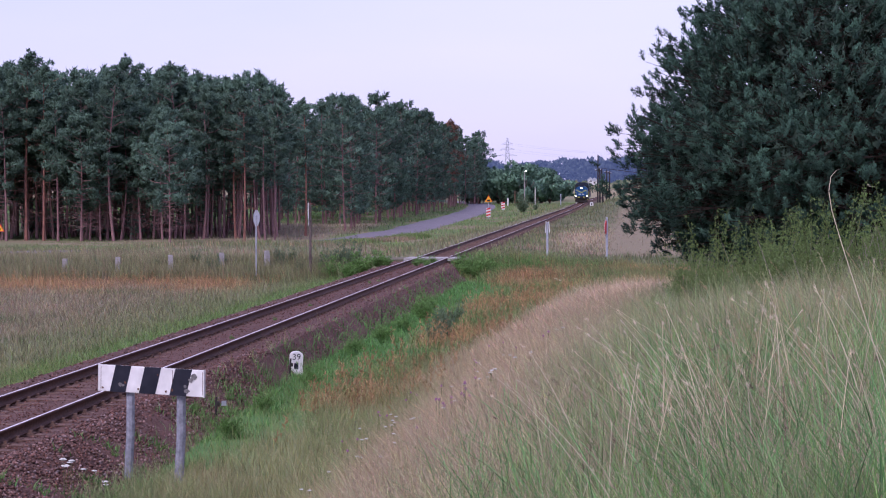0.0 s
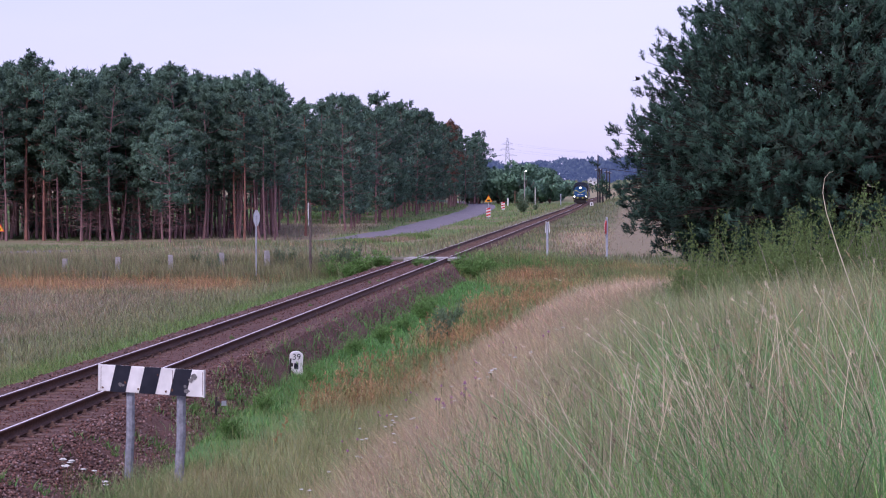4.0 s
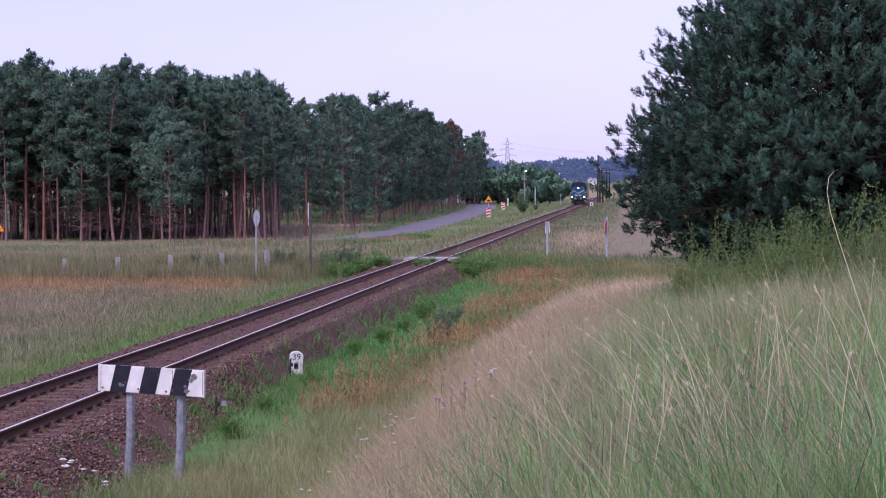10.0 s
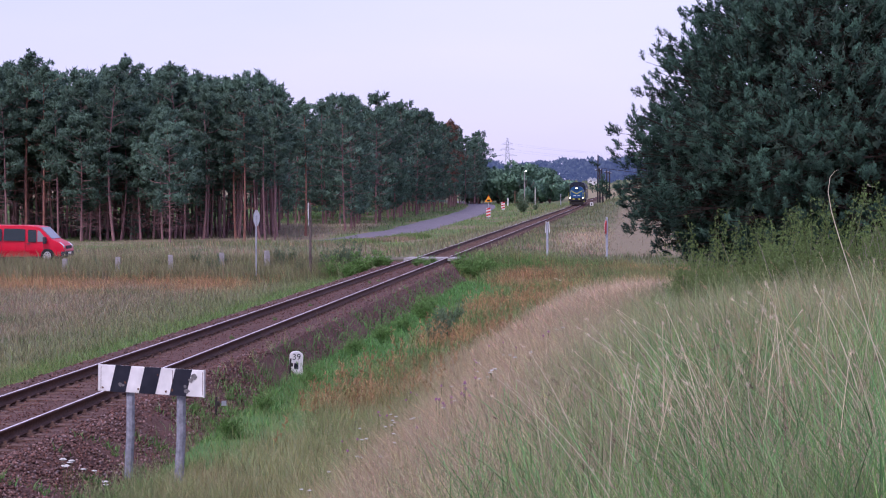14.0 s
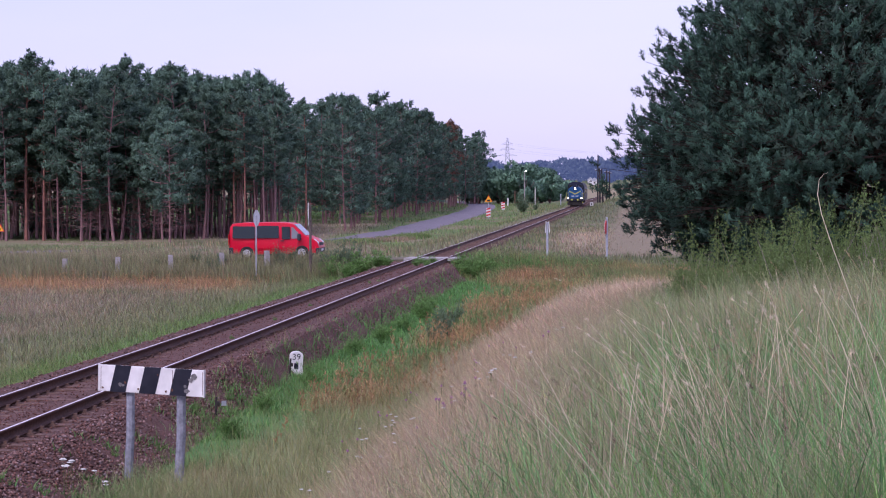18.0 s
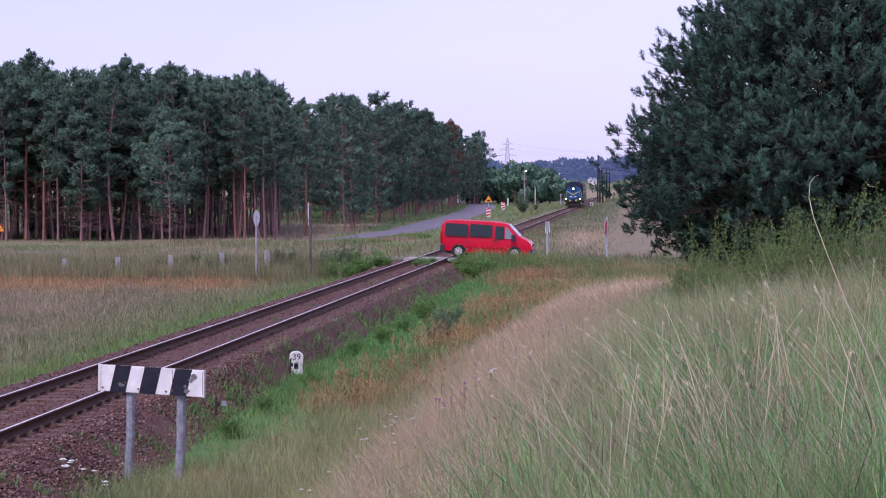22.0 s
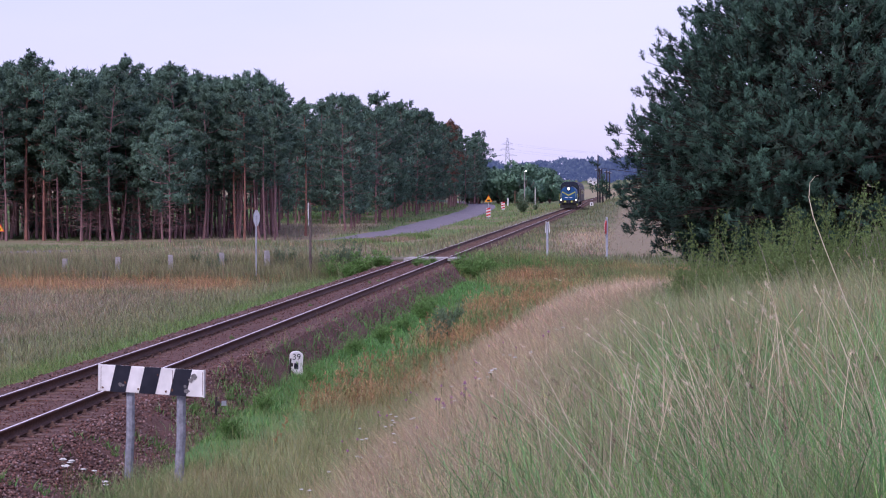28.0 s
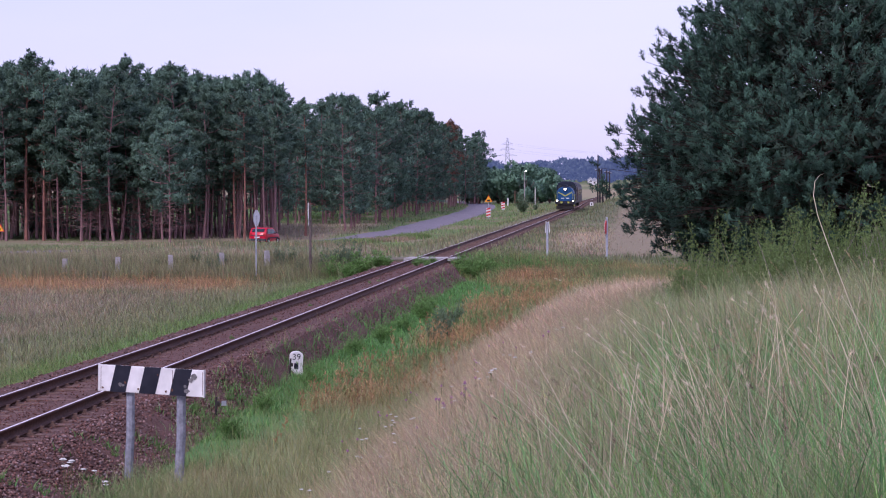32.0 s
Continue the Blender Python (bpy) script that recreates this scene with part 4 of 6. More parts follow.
def build_grass():
    x, y = sown(270000, -0.16, 0.13, 7, 52, 1.15)
    k = (x > 3.0)
    x, y = x[k], y[k]
    u = RNG.random(len(x))
    lump = wave(x, y, .45, 6.0) + .6 * wave(x, y, .19, 2.0)
    k = u < .45
    grass("bank_undergrowth", x[k], y[k], .48, 0.0105, 1, "short fresh green grass low on the bank", 1.1, (0, 0), dye=((.20, .27, .115), .3))
    k = (u > .45) & (u < .76) & (lump > -.6)
    grass("bank_grass", x[k], y[k], .98, 0.0055, 2, "tufts of green grass blades on the bank", .8, (-.03, 0), dye=((.24, .31, .14), .3))
    k = (u > .75) & (lump < .7)
    grass("bank_straw", x[k], y[k], .8, 0.0034, 2, "thin pinkish straw stalks over the bank grass", 1.3, (-.1, 0), dye=((.40, .335, .215), .55), tips=(.46, .39, .27))
    x, y = RNG.uniform(1.55, 3.4, 26000), 26 + 66 * RNG.random(26000) ** 1.4
    k = wave(x, y, .55, 2.7) + .5 * wave(x, y, .2, 1.1) + .35 * (x - 2.2 - .5 * (1 - ss(31, 38, y))) > .42
    grass("ballast_weeds", x[k], y[k], 1.0, 0.022, 2, "low green weeds creeping over the edge of the ballast", 1.2, (0, 0), tall=.17, dye=((.095, .19, .055), .8))
    x, y = RNG.uniform(2.5, 4.6, 4200), RNG.uniform(26.6, 29.6, 4200)
    k = x > 2.75 + .35 * wave(x, y, .5, 3.0)
    grass("board_grass", x[k], y[k], 1.0, 0.008, 2, "longer green and straw grass round the posts of the board", 1.0, (-.1, 0), tall=.42, dye=((.17, .23, .09), .4), tips=(.40, .33, .2))
    # feathery seed heads that float over the straw
    x, y = sown(10500, -0.14, 0.10, 9.5, 46, 1.0)
    k = (x > 5.2) & (x - .035 * (y - 10) < 9.5) & (wave(x, y, .5, 2.0) > -.45)
    x, y = x[k], y[k]
    col, high = zone(x, y)
    p = np.stack([x, y, top_z(x, y) + high * RNG.uniform(.55, 1.05, len(x))], 1)
    p = (p[:, None] + RNG.normal(0, 1, (len(p), 8, 3)) * np.array([.022, .022, .055])).reshape(-1, 3)
    col = np.repeat(col * .45 + np.array([.38, .30, .21]) * .55, 8, 0) * RNG.uniform(.75, 1.25, (len(p), 1))
    v, f, _ = fans(p, np.tile((-.2, 0, 1.0), (len(p), 1)), .020, .006, 1, .4, (1, 1, 1), (1, 1, 1), RNG)
    tagged(part("grass_seed_heads", raw_mesh("grass_seed_heads", v, f, np.repeat(col, 3, 0)), M["blade"]), "feathery mauve and straw seed heads over the bank grass", "grass", kind="stuff")
    x, y = sown(60000, -0.34, -0.04, 19, 50, 1.1)
    k = (x > 1.95 + .8 * (1 - ss(31, 38, y)) + .4 * wave(x, y, .6, 1) + RNG.normal(0, .22, len(x))) | (x < -2.95 + .2 * wave(x, y, .8, 2))
    grass("ditch_grass", x[k], y[k], 1.0, 0.008, 2, "fine green and straw-coloured grass in the ditch", 1.0, (-.1, 0), tip_light=1.4, tips=(.36, .29, .16))
    x, y = sown(105000, -0.33, 0.04, 40, 104, 0.9)
    k = ((x > 1.95 + .8 * (1 - ss(31, 38, y)) + .4 * wave(x, y, .6, 1) + RNG.normal(0, .22, len(x))) | (x < -2.95 + .2 * wave(x, y, .8, 2))) & (np.abs(y - ROAD_Y) > 1.9)
    grass("meadow_grass", x[k], y[k], 1.0, 0.018, 2, "dry pinkish and green meadow grass beside the line", 1.1, (-.1, 0))
    x, y = RNG.uniform(3.0, 15.0, 5000), RNG.uniform(90.5, 96.6, 5000)
    grass("crossing_grass", x, y, 1.0, 0.022, 2, "taller rough grass before the crossing road", 0.7, tall=.58, dye=((.20, .17, .09), .4))
    x, y = -20 - 18 * RNG.random(7000), RNG.uniform(118, 138, 7000)
    k = ~on_road(x, y)
    grass("meadow_edge_grass", x[k], y[k], 1.0, 0.035, 2, "tall dull grass before the asphalt road", 0.4, tall=.72, dye=((.16, .17, .09), .5), tips=(.34, .27, .17))
    x, y = -3.5 - 30 * RNG.random(9000), RNG.uniform(96.6, 98.9, 9000)
    grass("post_grass", x, y, 1.0, 0.022, 2, "tall rough grass round the guard posts", 0.5, (-.1, 0), tall=.82, dye=((.15, .17, .08), .6), tips=(.32, .26, .16))
    x, y = -3.5 - 30 * RNG.random(8000), RNG.uniform(98.9, 101.3, 8000)
    grass("side_road_grass", x, y, 1.0, 0.022, 2, "tall seeding grass along the side road", 0.5, (-.1, 0), tall=.62, dye=((.19, .19, .10), .5), tips=(.34, .27, .17))
    x, y = 1.9 + 13 * RNG.random(5000), RNG.uniform(99.4, 101.3, 5000)
    grass("crossing_verge_grass", x, y, 1.0, 0.022, 2, "tall rough grass along the crossing road", 0.6, tall=.62, dye=((.15, .20, .08), .5))
    x, y = sown(48000, -0.33, 0.03, 104, 190, 0.9)
    k = ((x > 1.0) | (x < -1.45)) & ~on_road(x, y) & ((x < 8.4) | (y < 120) | (RNG.random(len(x)) < .25))
    grass("far_meadow_grass", x[k], y[k], 1.0, 0.04, 2, "rough pale grass between the side road and the forest", 0.4)
    line = MAIN_LINE[(MAIN_LINE[:, 1] > 184) & (MAIN_LINE[:, 1] < 222)]
    j = RNG.integers(0, len(line), 14000)
    grass("roadside_grass", line[j, 0] + RNG.uniform(2.8, 6.0, 14000), line[j, 1] - RNG.uniform(1.2, 3.5, 14000), 1.0, 0.07, 1, "dull green grass before the bend of the asphalt road", 0.4, tall=.46)
    x, y = sown(50000, -0.30, 0.02, 190, 430, 0.9)
    k = ((x - bend(y) > .98) | (x - bend(y) < -1.3) | (np.abs(x - bend(y)) < .45) & (y > 240)) & ~on_road(x, y)
    grass("verge_grass", x[k], y[k], 1.0, 0.07, 1, "green verge grass along the asphalt road", 0.4)


build_grass()


# ---- plants of the bank ----
def merged(name, lists):
    vs, fs, cs, o = [], [], [], 0
    for v, f, c in lists:
        vs.append(v), fs.append(np.asarray(f) + o), cs.append(c)
        o += len(v)
    return raw_mesh(name, np.concatenate(vs), np.concatenate(fs), np.concatenate(cs))


def ribbon(points, width, colour, rng, taper=0.3):
    """A thin flat stalk through the points, two crossed ribbons of triangles."""
    pts = np.asarray(points, float)
    n = len(pts)
    vs, fs = [], []
    for k in range(2):
        s = np.array([math.cos(k * 1.57), math.sin(k * 1.57), 0]) * width / 2
        w = np.linspace(1, taper, n)[:, None]
        o = k * 2 * n
        vs.append(np.concatenate([pts - s * w, pts + s * w]))
        for i in range(n - 1):
            fs += [(o + i, o + n + i, o + n + i + 1), (o + i, o + n + i + 1, o + i + 1)]
    v = np.concatenate(vs)
    return v, np.array(fs), np.tile(np.array(colour), (len(v), 1)) * rng.uniform(.85, 1.15)


def tall_stem(rng, height, lean, head, width=0.005, colour=(0.42, 0.33, 0.20)):
    """A long grass stalk with a feathery drooping panicle."""
    t = np.linspace(0, 1, 9)
    pts = np.stack([lean * height * t ** 1.6, 0.1 * lean * height * t, height * t * (1 - .06 * t)], 1)
    out = [ribbon(pts, width, colour, rng)]
    k = 7
    u = rng.uniform(1 - head, 1, k)
    c = np.stack([np.interp(u, t, pts[:, i]) for i in range(3)], 1)
    ax = np.tile((lean * 1.4, 0.0, .9), (k, 1)) + rng.normal(0, .18, (k, 3))
    out.append(fans(c, ax, .014, .0024, 3, .3, np.array(colour) * .9, np.array(colour) * 1.1, rng))
    return out


swaying = []


def build_stems():
    rng = np.random.default_rng(77)
    # a few lone stalks that stir in the wind
    # one hooked stalk stands above all the others
    x, y = 10 + RIGHT.x * .2260 * 8.5 + AHEAD.x * 8.5, RIGHT.y * .2260 * 8.5 + AHEAD.y * 8.5
    s = empty("grass_stalk", pose(x, y, 2.36), "tall pale dry stalk with a hooked tip above the bank grass", "grass stalk", "tall stalks on the bank")
    hook = np.array([(0, 0, 0), (-.15, 0, .50), (-.265, 0, .82), (-.33, 0, 1.0), (-.37, 0, 1.12), (-.386, 0, 1.20), (-.38, 0, 1.26), (-.36, 0, 1.285), (-.345, 0, 1.29)])
    part("stalk", merged("stalk", [ribbon(hook, .0036, (.60, .52, .40), rng, .55)]), M["blade"], s)
    swaying.append((s, .4))
    for i, (u, d, top, lean) in enumerate(((.1700, 10.5, 3.25, -.14), (.1950, 9.2, 3.20, .10), (.1480, 12.0, 3.0, -.22), (.1320, 11.0, 2.75, -.28), (.1050, 13.5, 2.55, -.3), (.2000, 11.5, 3.3, -.25))):
        x = 10 + RIGHT.x * u * d + AHEAD.x * d
        y = RIGHT.y * u * d + AHEAD.y * d
        z = float(land(x, y))
        me = merged("stalk", tall_stem(rng, top - z, lean, .12, .0045, (.56, .47, .33)))
        s = empty("grass_stalk", pose(x, y, z - .02), "tall dry straw-coloured grass stalk bending in the wind", "grass stalk", "tall stalks on the bank")
        part("stalk", me, M["blade"], s)
        swaying.append((s, 1.3 * i))
    lists = []
    for i in range(120):
        d = 8.5 + 5 * rng.random()
        u = rng.uniform(.0, .23)
        x, y = 10 + RIGHT.x * u * d + AHEAD.x * d, RIGHT.y * u * d + AHEAD.y * d
        if x < 7.6 or u < .115 or u > .1 and d > 13 and rng.random() < .8:
            continue
        h = rng.uniform(.35, .6) if d > 14 else rng.uniform(.5, 1.0)
        c = np.array((0.40, 0.31, 0.18)) * rng.uniform(.8, 1.2)
        for v, f, col in tall_stem(rng, h, rng.normal(-.2, .4), rng.uniform(.03, .08), .004 + .0001 * d, c):
            lists.append((v + np.array([x, y, float(land(x, y)) - .02]), f, col))
    for i in range(64):                           # long pale leaning stalks with hardly a head
        d = 8.0 + 4.5 * rng.random()
        u = rng.uniform(.09, .22)
        x, y = 10 + RIGHT.x * u * d + AHEAD.x * d, RIGHT.y * u * d + AHEAD.y * d
        c = np.array((0.66, 0.57, 0.41)) * rng.uniform(.75, 1.15)
        for v, f, col in tall_stem(rng, rng.uniform(.5, .95), rng.normal(-.3, .42), .03, .0052, c):
            lists.append((v + np.array([x, y, float(land(x, y)) - .02]), f, col))
    for i in range(70):                           # stout bleached stalks, and thin dark dead stems between them
        d, u = rng.uniform(8.0, 11.5), rng.uniform(.06, .225)
        x, y = 10 + RIGHT.x * u * d + AHEAD.x * d, RIGHT.y * u * d + AHEAD.y * d
        if i < 28:
            stalk = tall_stem(rng, rng.uniform(.45, .9), rng.normal(-.38, .3), .03, .0075, np.array((0.70, 0.62, 0.46)) * rng.uniform(.8, 1.1))
        else:
            stalk = tall_stem(rng, rng.uniform(.3, .65), rng.normal(-.1, .45), .04, .0042, np.array((0.17, 0.12, 0.09)) * rng.uniform(.7, 1.3))
        for v, f, col in stalk:
            lists.append((v + np.array([x, y, float(land(x, y)) - .02]), f, col))
    for i in range(16):                           # one loose bunch of pale stalks
        d, u = rng.uniform(8.6, 9.8), rng.uniform(.11, .155)
        x, y = 10 + RIGHT.x * u * d + AHEAD.x * d, RIGHT.y * u * d + AHEAD.y * d
        for v, f, col in tall_stem(rng, rng.uniform(.55, .9), rng.uniform(-.6, -.2), .05, .0045, np.array((0.62, 0.54, 0.36)) * rng.uniform(.85, 1.1)):
            lists.append((v + np.array([x, y, float(land(x, y)) - .02]), f, col))
    st = part("dry_stalks", merged("dry_stalks", lists), M["blade"])
    tagged(st, "long dry seed stalks leaning over the bank grass", "grass", kind="stuff")
    # tufts of broad fresh blades, and thin mauve sprays between them
    lists = []
    for i in range(320):
        d = 7.5 + 10 * rng.random() ** 1.3
        u = rng.uniform(.0, .225)
        if i < 110:                                # most of them crowd beside the tripod
            d, u = rng.uniform(7.3, 9.6), rng.uniform(.12, .225)
        x, y = 10 + RIGHT.x * u * d + AHEAD.x * d, RIGHT.y * u * d + AHEAD.y * d
        if x < 8.3:
            continue
        kind = rng.random()
        n = 8 if kind < .5 else 16
        c = np.array((.16, .31, .12)) * rng.uniform(.7, 1.3) if kind < .5 else np.array((.46, .36, .27)) * rng.uniform(.7, 1.2)
        for j in range(n):
            a, h = rng.uniform(0, math.tau), rng.uniform(.22, .58)
            out = h * rng.uniform(.15, .75)
            t = np.linspace(0, 1, 5)
            pts = np.stack([x + rng.normal(0, .05) + (math.cos(a) * out - .12 * h) * t ** 1.7, y + rng.normal(0, .05) + math.sin(a) * out * t ** 1.7, float(land(x, y)) - .02 + h * t * (1 - .3 * (out / h) * t)], 1)
            lists.append(ribbon(pts, .0105 if kind < .5 else .004, c, rng, .25))
    tagged(part("grass_tufts", merged("grass_tufts", lists), M["blade"]), "tufts of fresh green and mauve-brown grass on the bank", "grass", kind="stuff")
    # sorrel: rusty seed spikes in the ditch and the far meadow
    lists = []
    for i in range(2000):
        if i < 1300:
            y = rng.uniform(34, 99)
            x = rng.uniform(3.4, 6.2) + .06 * max(0, y - 45) * rng.random()
        else:
            y, x = rng.uniform(86, 98), -6 - 22 * rng.random()
        if wave(x, y, 2.3, .4) + rng.normal(0, .35) < 0.05:
            continue
        h = rng.uniform(.25, .62)
        k = 7
        c = np.array([x, y, float(land(x, y))]) + np.stack([rng.normal(0, .02, k), rng.normal(0, .02, k), np.linspace(.45, 1, k) * h], 1)
        col = np.array((.29, .185, .09)) * rng.uniform(.7, 1.3)
        lists.append(fans(c, np.tile((0, 0, 1.0), (k, 1)), .09, .03, 2, .5, col, col * 1.15, rng))
    tagged(part("sorrel", merged("sorrel", lists), M["leaf"]), "rusty orange sorrel seed spikes in the ditch", "sorrel", kind="stuff")


def build_flowers():
    rng = np.random.default_rng(31)

    def flower(name, x, y, h, colour, label, flat, wide=.027):
        z = float(top_z(x, y))
        f = empty(name, pose(x, y, z - .02, 0, 0, rng.uniform(0, 360)), label, "wildflower", name + "s on the bank")
        part("stem", tube([(0, 0, 0), (.02, 0, h * .5), (.03, .01, h)], [.004, .0035, .003], 4), M["stem"], f)
        bm = bmesh.new()
        if flat:
            bmesh.ops.create_icosphere(bm, subdivisions=2, radius=wide)
            for v in bm.verts:
                v.co = Vector((v.co.x * rng.uniform(.8, 1.1) + .03, v.co.y * rng.uniform(.8, 1.1) + .01, v.co.z * .28 * rng.uniform(.6, 1.2) + h))
        else:
            bmesh.ops.create_icosphere(bm, subdivisions=1, radius=.018)
            for v in bm.verts:
                v.co = v.co * rng.uniform(.8, 1.15) + Vector((.03, .01, h))
        part("head", bm, M[colour], f)

    for i in range(46):
        d = rng.uniform(17, 33)
        u = rng.uniform(-.10, .06)
        x, y = 10 + RIGHT.x * u * d + AHEAD.x * d, RIGHT.y * u * d + AHEAD.y * d
        if x > 5.4:
            flower("white_flower", x, y, rng.uniform(.38, .55), "petal_white", "white flat-topped wildflower among the dry grass", True)
    for i in range(34):
        d = rng.uniform(20, 42)
        u = rng.uniform(-.06, .055) if i > 9 else rng.uniform(-.002, .012)
        d = d if i > 9 else rng.uniform(20.5, 22)
        x, y = 10 + RIGHT.x * u * d + AHEAD.x * d, RIGHT.y * u * d + AHEAD.y * d
        if x > 5.4:
            flower("purple_flower", x, y, rng.uniform(.42, .6), "petal_purple", "small purple thistle-like wildflower among the dry grass", False)
    for i in range(8):
        x, y = rng.uniform(2.2, 2.85), rng.uniform(27.4, 28.6)
        flower("white_flower", x, y, rng.uniform(.25, .5), "petal_white", "broad white umbel flower beside the ballast", True, rng.uniform(.04, .065))

def shrub_mesh(rng, height, spread, stems, tint, tip, leaf=.05, k=44):
    """Upright wiry stems with small leaves."""
    bark = bmesh.new()
    cs, ax = [], []
    for i in range(stems):
        az, out = rng.uniform(0, math.tau), spread * rng.uniform(.2, 1)
        e = np.array([math.cos(az) * out, math.sin(az) * out, height * (rng.uniform(.55, 1.0) if i % 6 else rng.uniform(1.15, 1.6))])
        m = e * np.array([.45, .45, .55])
        tube([(0, 0, 0), m, e], [.010, .007, .002], 3, bark)
        w = rng.uniform(.2, 1, (k, 1))
        p = np.where(w < .55, m * (w / .55), m + (e - m) * ((w - .55) / .45))
        cs.append(p + rng.normal(0, .05, (k, 3)))
        ax.append(np.tile(e / height, (k, 1)) + rng.normal(0, .5, (k, 3)))
    me = bpy.data.meshes.new("stems")
    bark.to_mesh(me)
    bark.free()
    v, f, c = fans(np.concatenate(cs), np.concatenate(ax), leaf, leaf * .4, 4, .5, tint, tip, rng)
    return me, raw_mesh("leaves", v, f, c)


def build_shrubs():
    rng = np.random.default_rng(55)
    bright, tip = (0.10, 0.160, 0.05), (0.155, 0.225, 0.07)
    made = [shrub_mesh(rng, 1.3, .8, 34, bright, tip, .042) for _ in range(3)]
    spots = [(12.0, 27.8, .8), (12.4, 29.3, .8), (11.6, 29.2, .75), (12.1, 31.8, .85), (11.2, 30.0, .92), (10.9, 30.6, .85), (11.8, 28.5, .85), (12.3, 27.5, .9), (12.8, 28.0, 1.0), (13.3, 26.5, .95), (10.7, 32.0, .65), (11.0, 28.6, .7), (11.6, 30.5, .85), (12.2, 31.0, .9), (12.9, 30.5, 1.0), (13.6, 28.8, .95), (11.4, 27.0, .6), (13.4, 23.5, .85), (12.7, 23.0, .65), (13.9, 24.5, 1.0), (14.3, 26.0, 1.15), (12.2, 24.5, .6), (13.0, 21.5, .6)]
    for i, (x, y, s) in enumerate(spots):
        b = empty("broom_shrub", pose(x, y, float(land(x, y)) - .03, 0, 0, 50 * i) @ Matrix.Diagonal((s * .9, s * .9, s * .82, 1)), "yellow-green wiry shrub growing through the bank grass", "shrub", "shrubs on the bank")
        part("stem", made[i % 3][0], M["stem"], b)
        part("leaves", made[i % 3][1], M["leaf"], b)
    # leafless twigs by the edge of the pines
    bare = bmesh.new()
    for i in range(36):
        a = rng.uniform(0, math.tau)
        o = np.array([rng.normal(0, .5), rng.normal(0, .3), 0])
        e = o + np.array([math.cos(a) * .35, math.sin(a) * .35, rng.uniform(.5, 1.0)])
        tube([o, (o + e) / 2 + rng.normal(0, .05, 3), e], [.006, .004, .0015], 3, bare)
    me = bpy.data.meshes.new("twigs")
    bare.to_mesh(me)
    bare.free()
    for x, y in ((13.0, 25.0), (12.6, 28.8), (11.0, 31.0)):
        b = empty("bare_shrub", pose(x, y, float(land(x, y)) - .03, 0, 0, 40 * x), "leafless grey twiggy shrub in the bank grass", "shrub", "bare shrubs")
        part("twig", me, M["grey_bark"], b)
    # lush weeds round the crossing and along the ballast
    g, gt = (0.11, 0.22, 0.06), (0.17, 0.30, 0.09)
    weeds = [shrub_mesh(rng, .85, .75, 60, g, gt, .10, 12) for k in range(3)]
    dull = [shrub_mesh(rng, .95, .6, 40, (0.10, 0.15, 0.085), (0.15, 0.20, 0.12), .09, 13) for k in range(2)]
    places = [(1.8, 96.9, .9), (2.5, 96.8, 1.2), (3.3, 97.0, .95), (4.2, 96.6, .75), (2.2, 96.0, .8), (4.8, 96.9, .8), (5.6, 96.8, .7), (2.9, 71, .6), (3.2, 67, .7), (3.1, 62, .5), (3.0, 57.5, .55), (2.8, 53, .5),
              (3.0, 44.6, .45), (2.8, 40, .4), (3.0, 35.5, .45), (-2.0, 97.2, .9), (-2.7, 97.1, 1.15), (-3.3, 96.6, .8), (-4.2, 97.2, 1.0), (-1.6, 96.9, .6), (0.2, 97.5, .45), (-.3, 99.2, .5), (.4, 95.8, .4), (-.2, 96.6, .4), (.3, 99.9, .45)]
    places += [(2.0 + .8 * rng.random(), 27.5 + 14 * rng.random(), rng.uniform(.10, .2)) for _ in range(4)]
    places += [(-.3 + .6 * rng.random(), 30 + 60 * rng.random(), .14) for _ in range(6)]
    for i, (x, y, s) in enumerate(places):
        z = float(top_z(x, y))
        plant_weed(weeds[i % 3], x, y, z, s * (1 if abs(x) > 2 else .8), i, "lush green weeds growing beside the track ballast")
    rough = [(-5.5 - 25 * rng.random(), 97.6 + 3.2 * rng.random(), rng.uniform(.3, .62)) for _ in range(26)]
    for i, (x, y, s) in enumerate(rough + list(((-3.5, 98.7, 1.15), (-4.2, 98.9, 1.05), (-4.9, 99.2, .7), (-6.0, 99.0, .45),  (4.2, 62.5, .6), (4.5, 60.0, .65), (4.3, 66, .6), (4.0, 64, .5), (4.4, 58, .55), (-7.0, 99.6, .45), (-8.3, 335, 2.3), (-8.0, 337, 2.0), (-6.8, 352, 1.2)))):
        plant_weed(dull[i % 2], x, y, float(land(x, y)), s, i, "grey-green bushy plant in the rough grass")


def plant_weed(meshes, x, y, z, s, i, label):
    b = empty("weed_bush", pose(x, y, z - .04, 0, 0, 70 * i) @ Matrix.Diagonal((s, s, s, 1)), label, "weed", "weeds along the line")
    part("stem", meshes[0], M["stem"], b)
    part("leaves", meshes[1], M["leaf"], b)


M["stem"] = material("green_stem", (0.07, 0.10, 0.03), (0.14, 0.17, 0.06), 0.7, 20, 0)
M["petal_white"] = paint("white_petals", (0.60, 0.61, 0.56), 0.8)
M["petal_purple"] = paint("purple_petals", (0.36, 0.16, 0.30), 0.7)
build_stems()
build_flowers()
build_shrubs()


# ---- signs and posts ----


